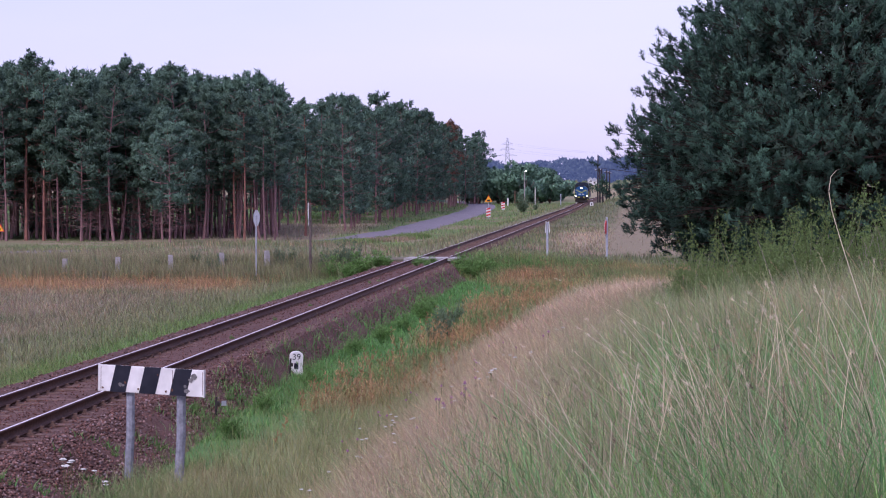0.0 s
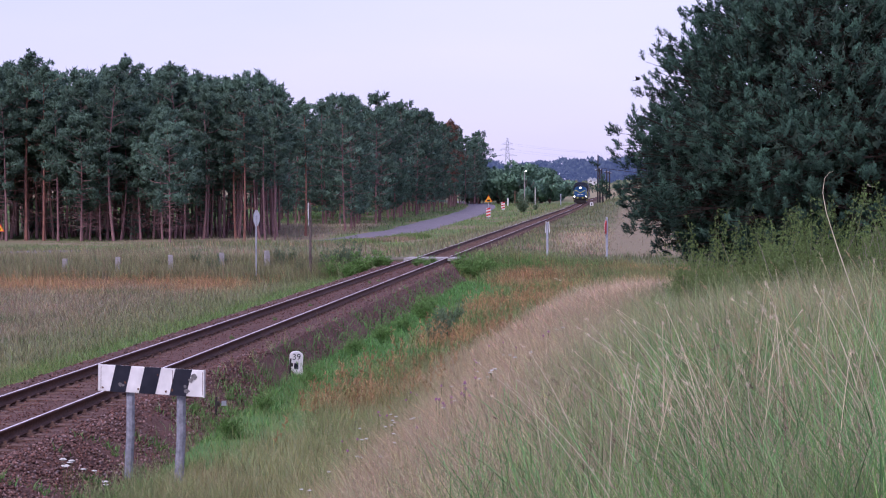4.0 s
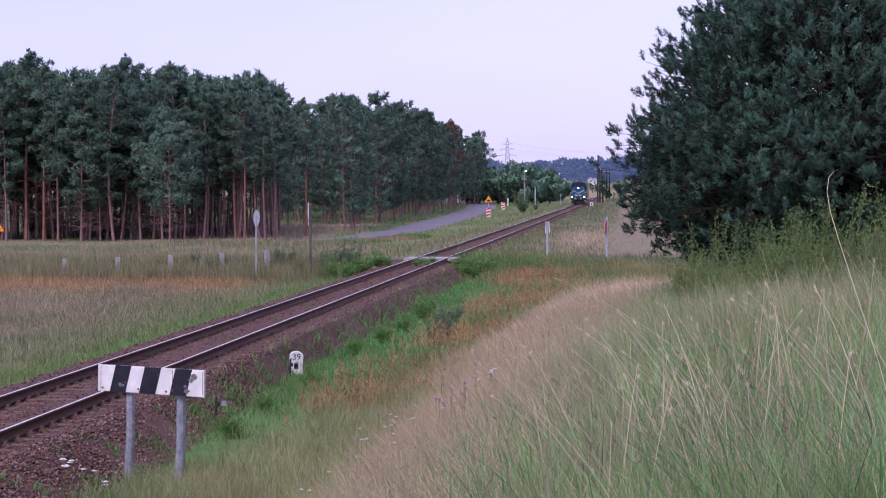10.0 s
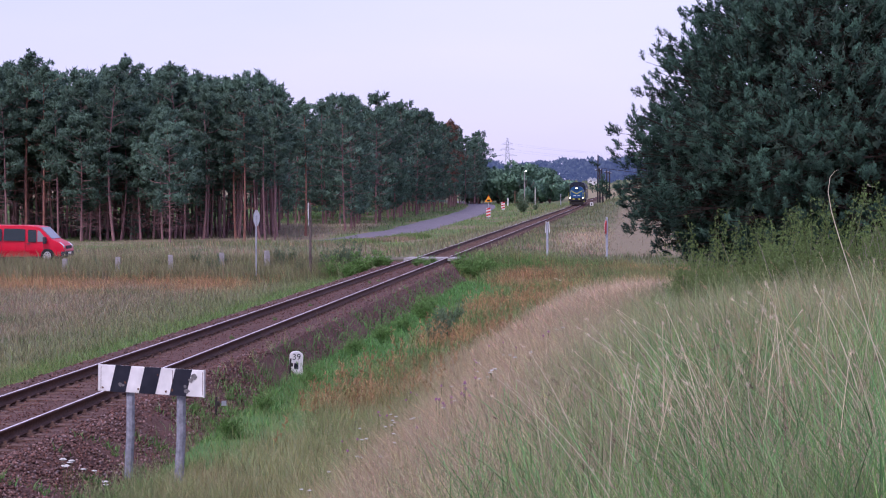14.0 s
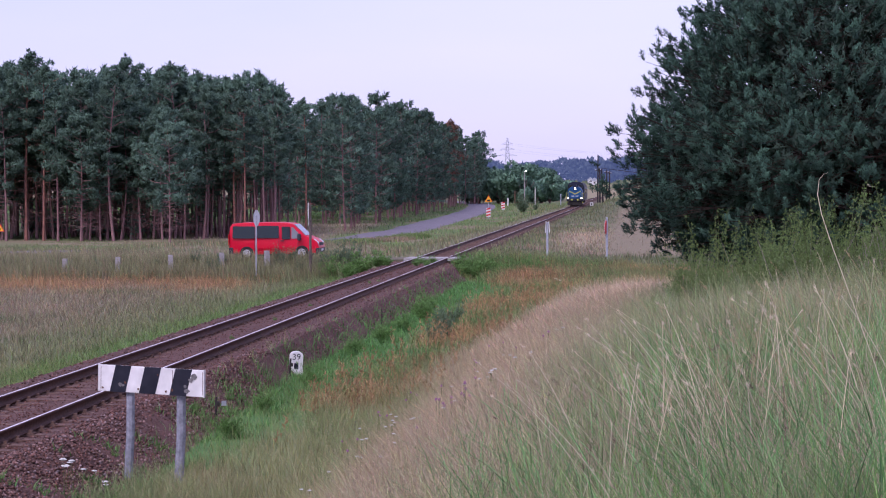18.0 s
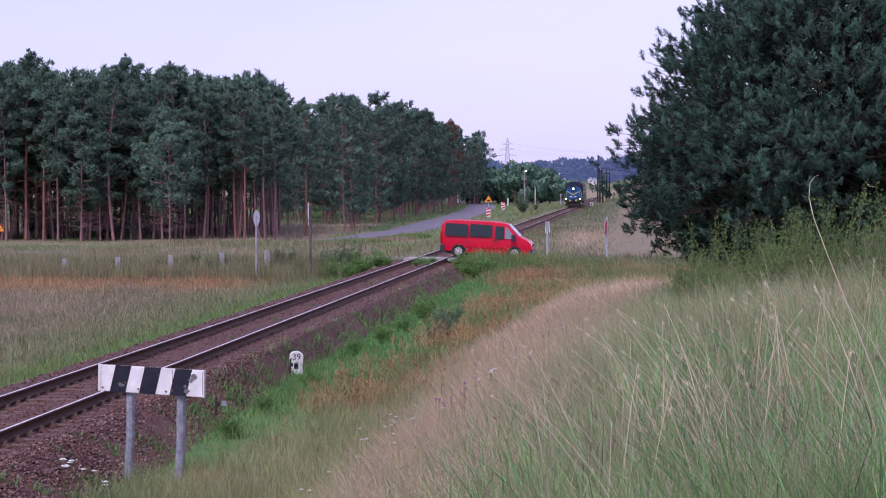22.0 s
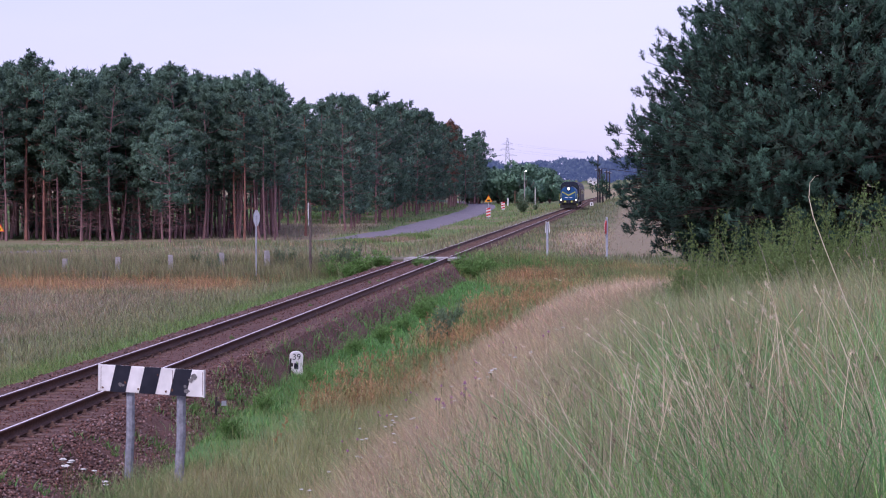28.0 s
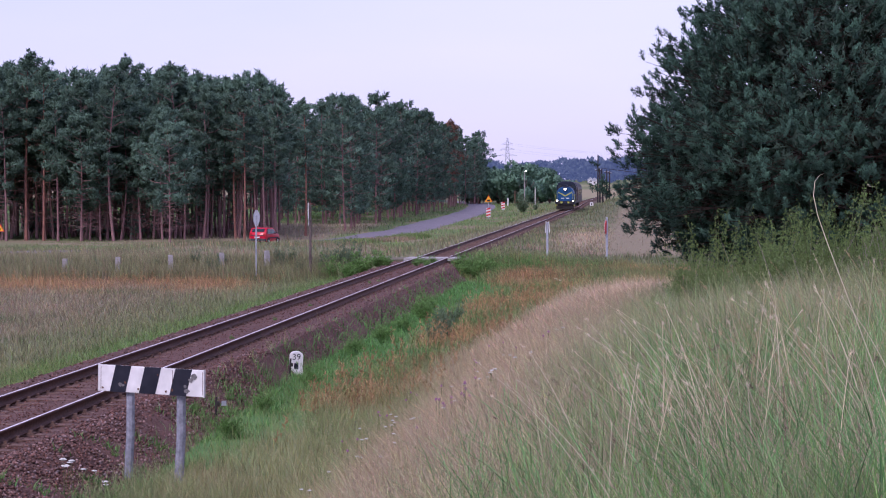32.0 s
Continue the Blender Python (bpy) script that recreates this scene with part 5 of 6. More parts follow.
def text_on(parent, words, size, at, turn, mat):
    """Raised lettering in the built-in font, as a mesh part."""
    cu = bpy.data.curves.new("lettering", "FONT")
    cu.body, cu.size, cu.extrude, cu.align_x, cu.align_y = words, size, 0.004, "CENTER", "CENTER"
    tmp = bpy.data.objects.new("tmp", cu)
    me = bpy.data.meshes.new_from_object(tmp)
    bpy.data.objects.remove(tmp)
    me.materials.append(mat)
    ob = part("lettering", me, None, parent)
    ob.matrix_basis = Matrix.Translation(at) @ turn.to_4x4()
    return ob


FACE_SOUTH = Euler((radians(90), 0, 0)).to_matrix()


def build_striped_board():
    """Board 1.6 m long, turned 23 degrees, on two grey timber posts."""
    root = empty("striped_board", pose(3.07, 29.35, -0.5, 0, 1.0, 5.28 - 23), "black and white striped board on two weathered timber posts", "sign board")
    w, h, zc = 1.74, 0.382, 1.29
    for x, r, hh in ((-0.40, 0.062, 1.34), (0.44, 0.067, 1.34)):
        bm = tube([(x - .02, .07, -.15), (x + .01, .07, .5), (x, .07, hh)], [r * 1.05, r, r * .96], 9)
        part("post", bm, M["wood_grey"], root, "grey weathered timber post", True)
    part("board", box((w, 0.035, h), (0, -0.02, zc), 0.006), M["white"], root, "white board with chipped paint")
    for i, (a, b) in enumerate(((0.165, 0.315), (0.445, 0.60), (0.735, 0.89))):
        a, b, lean = -w / 2 + w * a, -w / 2 + w * b, 0.095
        part("stripe", prism([(a - lean, zc - h / 2 - .002), (b - lean, zc - h / 2 - .002), (b, zc + h / 2 + .002), (a, zc + h / 2 + .002)], 0.008, (0, -0.040, 0)), M["black"], root, "slanting black stripe")
    for x in (-w / 2, w / 2):
        part("rim", box((0.014, 0.045, h + .014), (x, -0.022, zc), 0.004), M["white"], root)
    for x in (-.83, -.56, -.10, .36, .85):
        part("rust_streak", box((.006, .004, .33), (x, -.0375, zc), .001), M["rust"], root, "thin rusty streak")
    rnd = random.Random(9)
    for x, z, s in ((0.71, 1.38, .062), (0.66, 1.33, .04), (0.60, 1.17, .05), (0.57, 1.24, .03), (-.50, 1.21, .035), (-.80, 1.15, .02), (.26, 1.15, .022), (-0.20, 1.16, .018), (-.46, 1.2, .03), (.36, 1.17, .02), (-.42, 1.24, .02), (.12, 1.38, .014)):
        out = [(x + s * rnd.uniform(.6, 1.2) * math.cos(k * math.tau / 9), z + s * rnd.uniform(.5, 1.1) * math.sin(k * math.tau / 9)) for k in range(9)]
        part("chipped_patch", prism(out, 0.004, (0, -0.0455, 0)), M["rust"] if s < .025 else M["flaked"], root, "bare patch of flaked paint")


def build_km_stone():
    root = empty("kilometre_stone", pose(2.18, 47.6, -0.78, 0, 2, 12), "white concrete distance stone with black figures", "distance stone")
    out = [(-.155, 0), (.155, 0), (.155, .43)] + [(.155 * math.cos(a), .43 + .10 * math.sin(a)) for a in np.linspace(.3, math.pi - .3, 7)] + [(-.155, .43)]
    part("stone", prism(out, 0.17, bevel=0.012), M["white"], root)
    text_on(root, "39", 0.20, (0, -0.088, 0.395), FACE_SOUTH, M["black"])
    part("bar", box((0.10, 0.006, 0.13), (0.0, -0.088, 0.19), .001), M["black"], root, "worn black figure")
    for i, (x, y, z, h) in enumerate(((2.27, 46.2, -.72, .42), (2.40, 37.3, -.70, .44), (2.2, 63.9, -.85, .62))):
        st = empty("iron_stake", pose(x, y, z, 3, 4 - 3 * i, 20 * i), "short dark rusty iron stake in the ballast edge", "stake", "stakes along the ballast")
        part("shaft", rod((0, 0, 0), (0, 0, h), 0.022, 0.02, 6), M["dark_iron"], st)
        if i < 2:
            part("bracket", box((0.06, 0.05, 0.08), (0.03, 0, h - .14 + .02 * i), 0.01), M["dark_iron"], st)
        if i == 1:
            part("tag", box((0.09, 0.012, 0.09), (0.14, 0, h - .12), 0.004), M["galvanised"], st, "small grey metal tag")


def octagon(r):
    return [(r * math.cos(math.pi / 8 + k * math.pi / 4), r * math.sin(math.pi / 8 + k * math.pi / 4)) for k in range(8)]


def build_crossing_signs():
    # stop sign for traffic from the west: its grey back shows
    s = empty("stop_sign", pose(-7.95, 97.76, -0.75, 0, 0, 24), "octagonal stop sign on a galvanised pole, grey back showing", "road sign")
    part("pole", rod((0, 0, 0), (0, 0, 2.9), 0.035, 0.035, 8), M["galvanised"], s)
    plate = part("plate", prism(octagon(0.40), 0.012), M["sign_back"], s, "grey back of the plate")
    plate.matrix_basis = pose(0.02, 0, 2.76, 0, 0, -80)
    face = part("face", prism(octagon(0.385), 0.006, (0, 0.012, 0)), M["red"], plate, "red front of the stop plate")
    part("clamp", box((0.09, 0.09, 0.04), (0, 0, 2.6), 0.008), M["galvanised"], s)
    part("clamp", box((0.09, 0.09, 0.04), (0, 0, 2.85), 0.008), M["galvanised"], s)
    # warning cross on a tall post, seen edge-on
    c = empty("crossing_cross", pose(-5.43, 98.28, -0.7, 0, 0, 0), "white warning cross seen edge-on on a tall thin grey post", "road sign")
    part("pole", rod((0, 0, 0), (0, 0, 3.35), 0.065, 0.055, 8), M["wood_brown"], c)
    for k, a in enumerate((28, -28)):
        arm = part("arm", box((0.02, 0.17, 0.8), (0, 0, 0), 0.004), M["white"], c, "white arm of the cross")
        arm.matrix_basis = pose(-0.075 - 0.03 * k, 0, 3.02, a, 0, 10)
    part("small_plate", box((0.02, 0.24, 0.3), (-0.06, 0, 2.5), 0.004), M["white"], c)
    # low white posts east of the line
    e = empty("crossing_cross", pose(5.05, 117.5, -0.75, 0, 0, 0), "white-painted concrete post with a low cross seen edge-on", "road sign")
    part("post", box((0.12, 0.11, 2.25), (0, 0, 1.12), 0.02), M["galvanised"], e)
    for k, a in enumerate((25, -25)):
        arm = part("arm", box((0.02, 0.15, 0.7), (0, 0, 0), 0.004), M["white"], e)
        arm.matrix_basis = pose(-0.1 + 0.2 * k, 0, 1.95, a, 0, 12)
    r = empty("stop_sign", pose(8.42, 115.4, -0.75, 0, 0, 0), "red stop sign seen nearly edge-on on a pale grey post", "road sign")
    part("pole", rod((0, 0, 0), (0, 0, 2.55), 0.06, 0.055, 8), M["galvanised"], r)
    p = part("plate", prism(octagon(0.40), 0.03), M["red"], r, "red plate with a pale rim")
    p.matrix_basis = pose(-0.03, -0.05, 2.0, 0, 0, 78)
    part("rim", prism(octagon(0.42), 0.012, (0, 0.02, 0)), M["white"], p)
    # concrete guard posts of the side road
    for i, (x, y) in enumerate(((-17.52, 98.82), (-14.99, 99.06), (-12.43, 99.30), (-9.97, 99.52), (-7.76, 99.73))):
        g = empty("guard_post", pose(x, y, float(land(x, y)) - .13, random.Random(i).uniform(-3, 3), random.Random(i + 9).uniform(-5, 5), 8 * i),
                  "short weathered concrete guard post beside the side road", "guard post", "guard posts of the side road")
        part("post", box((0.27, 0.22, 0.78), (0, 0, 0.39), 0.03, taper=(.85, .85)), M["concrete"], g)
        part("cap", box((0.23, 0.19, 0.05), (0, 0, 0.79), 0.015), M["concrete"], g)


def triangle(r):
    return [(r * math.sin(k * math.tau / 3), r * math.cos(k * math.tau / 3)) for k in range(3)]


def build_far_signs():
    def warning(x, y, tall, label, group="warning signs"):
        w = empty("warning_sign", pose(x, y, float(land(x, y)) - .05), label, "road sign", group)
        part("pole", rod((0, 0, 0), (0, 0, tall + .3), 0.05, 0.05, 8), M["galvanised"], w)
        p = part("plate", prism(triangle(0.66), 0.03), M["red"], w, "red-rimmed triangle")
        p.matrix_basis = pose(0, -.08, tall)
        part("face", prism(triangle(0.56), 0.03, (0, -.012, 0)), M["yellow"], p, "yellow face of the triangle")
        part("symbol", box((0.42, 0.02, 0.2), (0, -.03, -.1), 0.04), M["black"], p, "black symbol")
        return w

    def marker(x, y, label, base=0.35, high=1.25):
        w = empty("marker_board", pose(x, y, float(land(x, y)) - .05), label, "marker board", "striped marker boards")
        part("pole", rod((0, 0.06, 0), (0, 0.06, base + high), 0.04, 0.04, 8), M["galvanised"], w)
        part("board", box((0.6, 0.04, high), (0, 0, base + high / 2), 0.01), M["white"], w)
        for k in range(3):
            z = base + .1 + k * .42
            part("stripe", prism([(-.29, z), (.29, z + .16), (.29, z + .36), (-.29, z + .2)], 0.012, (0, -.026, 0)), M["red"], w, "slanting red stripe")

    warning(-10.55, 292, 2.75, "yellow triangular warning sign with a red rim by the road")
    marker(-10.55, 291.6, "red and white striped marker board under the warning sign")
    marker(-11.75, 343, "red and white striped marker board on the verge")
    w = warning(-43.6, 171.8, 2.0, "yellow triangular warning sign at the forest road")
    for x, y, h, r, m, lab in ((-14.2, 396, 1.6, .17, "white", "short white post on the verge"), (-12.9, 397, 3.0, .12, "rust", "brown wooden post in the verge"),
                               (-9.1, 398, 3.4, .12, "pale_concrete", "slim pale concrete post by the line"), (-4.3, 400, 2.2, .12, "galvanised", "slim grey signal post by the line")):
        p = empty("verge_post", pose(x, y, float(land(x, y)) - .05), lab, "post", "posts along the verge")
        part("post", rod((0, 0, 0), (0, 0, h), r, r * .85, 8), M[m], p)
        part("cap", rod((0, 0, h), (0, 0, h + .08), r * .6, r * .3, 8), M[m], p)
    # street lamp
    l = empty("street_lamp", pose(-11.15, 398, float(land(-11.15, 398))), "slender concrete street lamp with a lit white head", "street lamp")
    part("pole", rod((0, 0, 0), (0, 0, 6.5), 0.14, 0.08, 8), M["concrete"], l)
    part("arm", rod((0, 0, 6.45), (.3, -.4, 6.75), 0.04, 0.04, 6), M["galvanised"], l)
    part("head", box((0.3, 0.55, 0.16), (.3, -.55, 6.78), 0.05), M["galvanised"], l)
    part("diffuser", box((0.34, 0.5, 0.22), (.3, -.6, 6.68), 0.07), M["street_glow"], l, "lit white lamp glass")
    # white line-side plate near the locomotive
    k = empty("lineside_plate", pose(2.2, 372, -.8), "small white line-side plate on a low post", "line sign")
    part("post", rod((0, 0.04, 0), (0, .04, .75), 0.05, 0.05, 6), M["dark_iron"], k)
    part("plate", box((0.6, 0.05, 0.62), (0, 0, .95), 0.02), M["white"], k)
    part("figure", box((0.2, 0.02, 0.3), (0, -.03, .95), 0.01), M["black"], k, "worn black figure")
    # telegraph poles east of the line
    first = empty("telegraph_pole", pose(4.0, 350, 0.6), "dark tarred wooden telegraph pole braced by two short props", "telegraph pole", "telegraph poles")
    part("pole", rod((-.32, 0, 0), (-.30, 0, 8.0), 0.13, 0.09, 8), M["pole"], first)
    part("strut", rod((.05, 0, 0), (-.02, 0, 5.7), 0.16, 0.13, 8), M["pole"], first)
    part("strut", rod((.52, 0, 0), (.30, 0, 5.6), 0.16, 0.13, 8), M["pole"], first)
    part("cross_tie", box((1.0, .12, .16), (.1, -.16, 2.2), .01), M["pole"], first)
    arm = part("crossarm", box((0.9, .1, .12), (-.3, -.14, 5.4), .01), M["pole"], first)
    for x in (-.4, -.15, .15, .4):
        part("insulator", rod((x - .3, -.14, 5.45), (x - .3, -.14, 5.65), .035, .02, 6), M["white"], arm)
    lone = empty("telegraph_pole", pose(4.55, 392, -.4), "slim dark tarred wooden telegraph pole beside the line", "telegraph pole", "telegraph poles")
    part("pole", rod((0, 0, 0), (.05, 0, 6.8), 0.17, 0.12, 8), M["pole"], lone)
    arm = part("crossarm", box((0.9, .1, .12), (.05, -.16, 6.3), .01), M["pole"], lone)
    for x in (-.4, -.15, .15, .4):
        part("insulator", rod((x + .05, -.16, 6.35), (x + .05, -.16, 6.55), .035, .02, 6), M["white"], arm)
    copy_thing(lone, pose(4.5, 440, -.3))
    # high-tension tower
    t = empty("pylon", pose(-63.0, 1190, float(land(-63, 1190))), "thin grey lattice pylon far beyond the thicket", "pylon")
    bm, h = bmesh.new(), 26.5
    for k in range(8):
        z0, z1 = h * k / 8, h * (k + 1) / 8
        w0, w1 = 2.2 * (1 - z0 / h * .86), 2.2 * (1 - z1 / h * .86)
        cs = ((-1, -1), (1, -1), (1, 1), (-1, 1))
        for i in range(4):
            a, b = cs[i], cs[(i + 1) % 4]
            rod((a[0] * w0, a[1] * w0, z0), (a[0] * w1, a[1] * w1, z1), .13, .13, 4, bm)
            rod((a[0] * w0, a[1] * w0, z0), (b[0] * w1, b[1] * w1, z1), .08, .08, 4, bm)
            rod((b[0] * w0, b[1] * w0, z0), (a[0] * w1, a[1] * w1, z1), .08, .08, 4, bm)
    part("mast", bm, M["galvanised"], t)
    for z, ln in ((16.0, 5.4), (19.5, 4.2), (22.6, 3.0)):
        bm = bmesh.new()
        for s in (-1, 1):
            rod((0, 0, z), (ln * s, 0, z + .3), .12, .08, 4, bm)
            rod((0, 0, z + 1.4), (ln * s, 0, z + .3), .10, .08, 4, bm)
        part("crossarm", bm, M["galvanised"], t)
    wires = bmesh.new()
    for z, ln in ((16.3, 5.4), (19.8, 4.2)):
        for s in (-1, 1):
            pts = [(-63 + ln * s + u * 260, 1190 + u * 30, 7 + z - 9 * (1 - (2 * u - 1) ** 2) + 2 * u) for u in np.linspace(0, 1, 14)]
            tube(pts, [.03] * 14, 3, wires)
    tagged(part("power_lines", wires, M["galvanised"]), "thin sagging power lines far across the fields", "power lines")
    # small white houses far off
    for x, y, w in ((-34.0, 1225, 2.6), (-37.0, 1248, 3.0), (-33.0, 1150, 2.2)):
        hse = empty("house", pose(x + 20, y, float(land(x + 20, y)) - .2), "small pale house far off in the fields", "house")
        part("wall", box((w, 5, 2.4), (0, 0, 1.2)), M["white"], hse)
        part("roof", prism([(-w / 2 - .3, 2.4), (w / 2 + .3, 2.4), (0, 3.8)], 5.6), M["galvanised"], hse)
        part("window", box((.9, .1, 1.0), (w * .2, -2.52, 1.4)), M["plastic"], hse)


build_striped_board()
build_km_stone()
build_crossing_signs()
build_far_signs()


# ---- vehicles ----
def wheel_part(parent, r, w, at, hub, label="", spokes=6):
    """A wheel about its axle (y), turned on its hub; tyre with a hubcap under it."""
    bm = bmesh.new()
    prof = [(r * .62, -w * .42), (r * .93, -w * .5), (r, -w * .32), (r, w * .32), (r * .93, w * .5), (r * .62, w * .42)]
    n = 22
    rings = [[bm.verts.new((a * math.cos(i * math.tau / n), b, a * math.sin(i * math.tau / n))) for a, b in prof] for i in range(n)]
    for i in range(n):
        for j in range(len(prof) - 1):
            bm.faces.new((rings[i][j], rings[i][j + 1], rings[(i + 1) % n][j + 1], rings[(i + 1) % n][j]))
    tyre = part("wheel", bm, M["tyre"], parent, label, True)
    tyre.matrix_basis = pose(*at)
    cap = bmesh.new()
    for s in (-1, 1):
        rod((0, s * w * .25, 0), (0, s * w * .46, 0), r * .72, r * .58, 16, cap)
    part("hubcap", cap, hub, tyre, "silver hubcap" if hub is M["alloy"] else "")
    slots = bmesh.new()
    for k in range(spokes):
        a = k * math.tau / spokes
        for s in (-1, 1):
            rod((math.cos(a) * r * .42, s * w * .40, math.sin(a) * r * .42), (math.cos(a) * r * .42, s * w * .475, math.sin(a) * r * .42), r * .10, r * .09, 7, slots)
    part("slot", slots, M["tyre"], tyre, "dark openings of the hubcap")
    return tyre


def shell(outline, half, lean_from, lean, bevel, nose=None):
    """A car body: side outline pushed out to half its width, drawn in above lean_from."""
    bm = prism(outline, half * 2, axis="y", bevel=bevel)
    for v in bm.verts:
        if v.co.z > lean_from:
            v.co.y *= 1 - lean * (v.co.z - lean_from)
        if nose and abs(v.co.x) > nose[0]:
            v.co.y *= 1 - nose[1] * (abs(v.co.x) - nose[0])
    return bm


def side_panel(outline, half, lean_from, lean, s, proud, thick=0.02):
    """A panel on a leaning side: each corner lies on the body's flank."""
    bm = bmesh.new()

    def y(z, d):
        return s * (half * (1 - lean * max(0, z - lean_from)) + d)

    a = [bm.verts.new((u, y(v, proud), v)) for u, v in outline]
    b = [bm.verts.new((u, y(v, proud - thick), v)) for u, v in outline]
    bm.faces.new(a if s < 0 else a[::-1])
    bm.faces.new(b[::-1] if s < 0 else b)
    for i in range(len(a)):
        j = (i + 1) % len(a)
        bm.faces.new((a[i], b[i], b[j], a[j]))
    bmesh.ops.recalc_face_normals(bm, faces=bm.faces[:])
    return bm


def rounded(corners, r):
    """The outline with each corner cut round."""
    out, n = [], len(corners)
    for i, p in enumerate(corners):
        a, p, b = (Vector(corners[i - 1]), Vector(p), Vector(corners[(i + 1) % n]))
        p0, p1 = p + (a - p).normalized() * r, p + (b - p).normalized() * r
        out += [tuple(p0.lerp(p, t).lerp(p.lerp(p1, t), t)) for t in (0, .33, .67, 1)]
    return out


def build_van():
    v = empty("van", pose(0, 0, 0), "red passenger van with dark side windows and silver hubcaps", "van")
    W, LF, LN = 0.92, 1.05, 0.11
    out = [(-2.28, .34), (-2.30, .95), (-2.24, 1.60), (-2.12, 1.80), (-1.6, 1.845), (.2, 1.83), (.80, 1.78), (1.00, 1.72), (1.60, 1.13), (1.98, .97), (2.18, .82), (2.26, .55), (2.22, .28), (-1.0, .24)]
    part("body", shell(out, W, LF, LN, 0.05, (1.3, 0.10)), M["van_red"], v, smooth=True)
    for s in (-1, 1):
        for a, b in ((-2.10, -.95), (-.88, .26)):
            w = rounded([(a, 1.07), (b, 1.05), (b, 1.65), (a + .04, 1.68)], .07)
            part("window", side_panel(w, W, LF, LN, s, .006), M["glass"], v, "dark tinted side window")
        part("window", side_panel(rounded([(.40, .99), (.84, .98), (.84, 1.60), (.40, 1.62)], .06), W, LF, LN, s, .006), M["glass"], v, "driver's door window")
        part("window", side_panel(rounded([(.89, 1.0), (1.42, 1.04), (1.02, 1.54), (.89, 1.60)], .05), W * .985, LF, LN, s, .008), M["glass_sheen"], v)
        for x in (.24, 1.20, -1.0):
            part("door_seam", side_panel([(x, .36), (x + .018, .36), (x + .018, .97), (x, .97)], W * (.985 if x > 1 else 1), LF, LN, s, .004, .01), M["plastic"], v)
        part("moulding", side_panel([(-.95, .56), (.95, .56), (.95, .62), (-.95, .62)], W, LF, LN, s, .012, .02), M["van_red"], v)
        part("door_handle", side_panel([(.34, .88), (.52, .88), (.52, .93), (.34, .93)], W, LF, LN, s, .03, .03), M["plastic"], v)
        part("mirror", box((.17, .2, .34), (1.30, s * 1.03, 1.08), .05), M["plastic"], v, "black wing mirror")
        part("headlamp", prism([(2.20, .62), (2.235, .78), (2.02, .97), (1.86, .97), (2.0, .72)], .16, (-.0, s * .70, 0), bevel=.01), M["headlamp"], v, "clear headlamp")
        part("tail_lamp", box((.05, .12, .55), (-2.29, s * .84, 1.0), .015), M["tail"], v, "red tail lamp")
        for x in (-1.38, 1.40):
            arch = [(x + .35 * math.cos(a), .31 + .35 * math.sin(a)) for a in np.linspace(-.15, math.pi + .15, 13)]
            part("wheel_arch", side_panel(arch, W * (.955 if x > 1 else 1.0), LF, LN, s, .006 if x < 0 else .02, .04), M["cabin"], v, "dark wheel arch")
    part("windscreen", prism([(1.02, 1.71), (1.58, 1.15), (1.595, 1.165), (1.04, 1.725)], 1.45), M["glass_sheen"], v, "sloping windscreen")
    part("rear_window", box((.02, 1.3, .5), (-2.275, 0, 1.38), .005), M["glass"], v)
    part("front_bumper", box((.20, 1.72, .26), (2.17, 0, .40), .06), M["plastic"], v, "dark grey plastic bumper")
    part("rear_bumper", box((.22, 1.80, .34), (-2.19, 0, .45), .05), M["plastic"], v, "dark grey plastic bumper")
    part("grille", box((.04, .9, .16), (2.235, 0, .72), .02), M["plastic"], v)
    part("number_plate", box((.02, .5, .11), (2.275, 0, .42), .004), M["white"], v)
    part("underbody", box((4.0, 1.5, .16), (0, 0, .26), .03), M["plastic"], v)
    wheels = [wheel_part(v, .315, .2, (x, s * (.85 if x < 0 else .845), .315), M["alloy"]) for x in (-1.38, 1.40) for s in (-1, 1)]
    return v, wheels


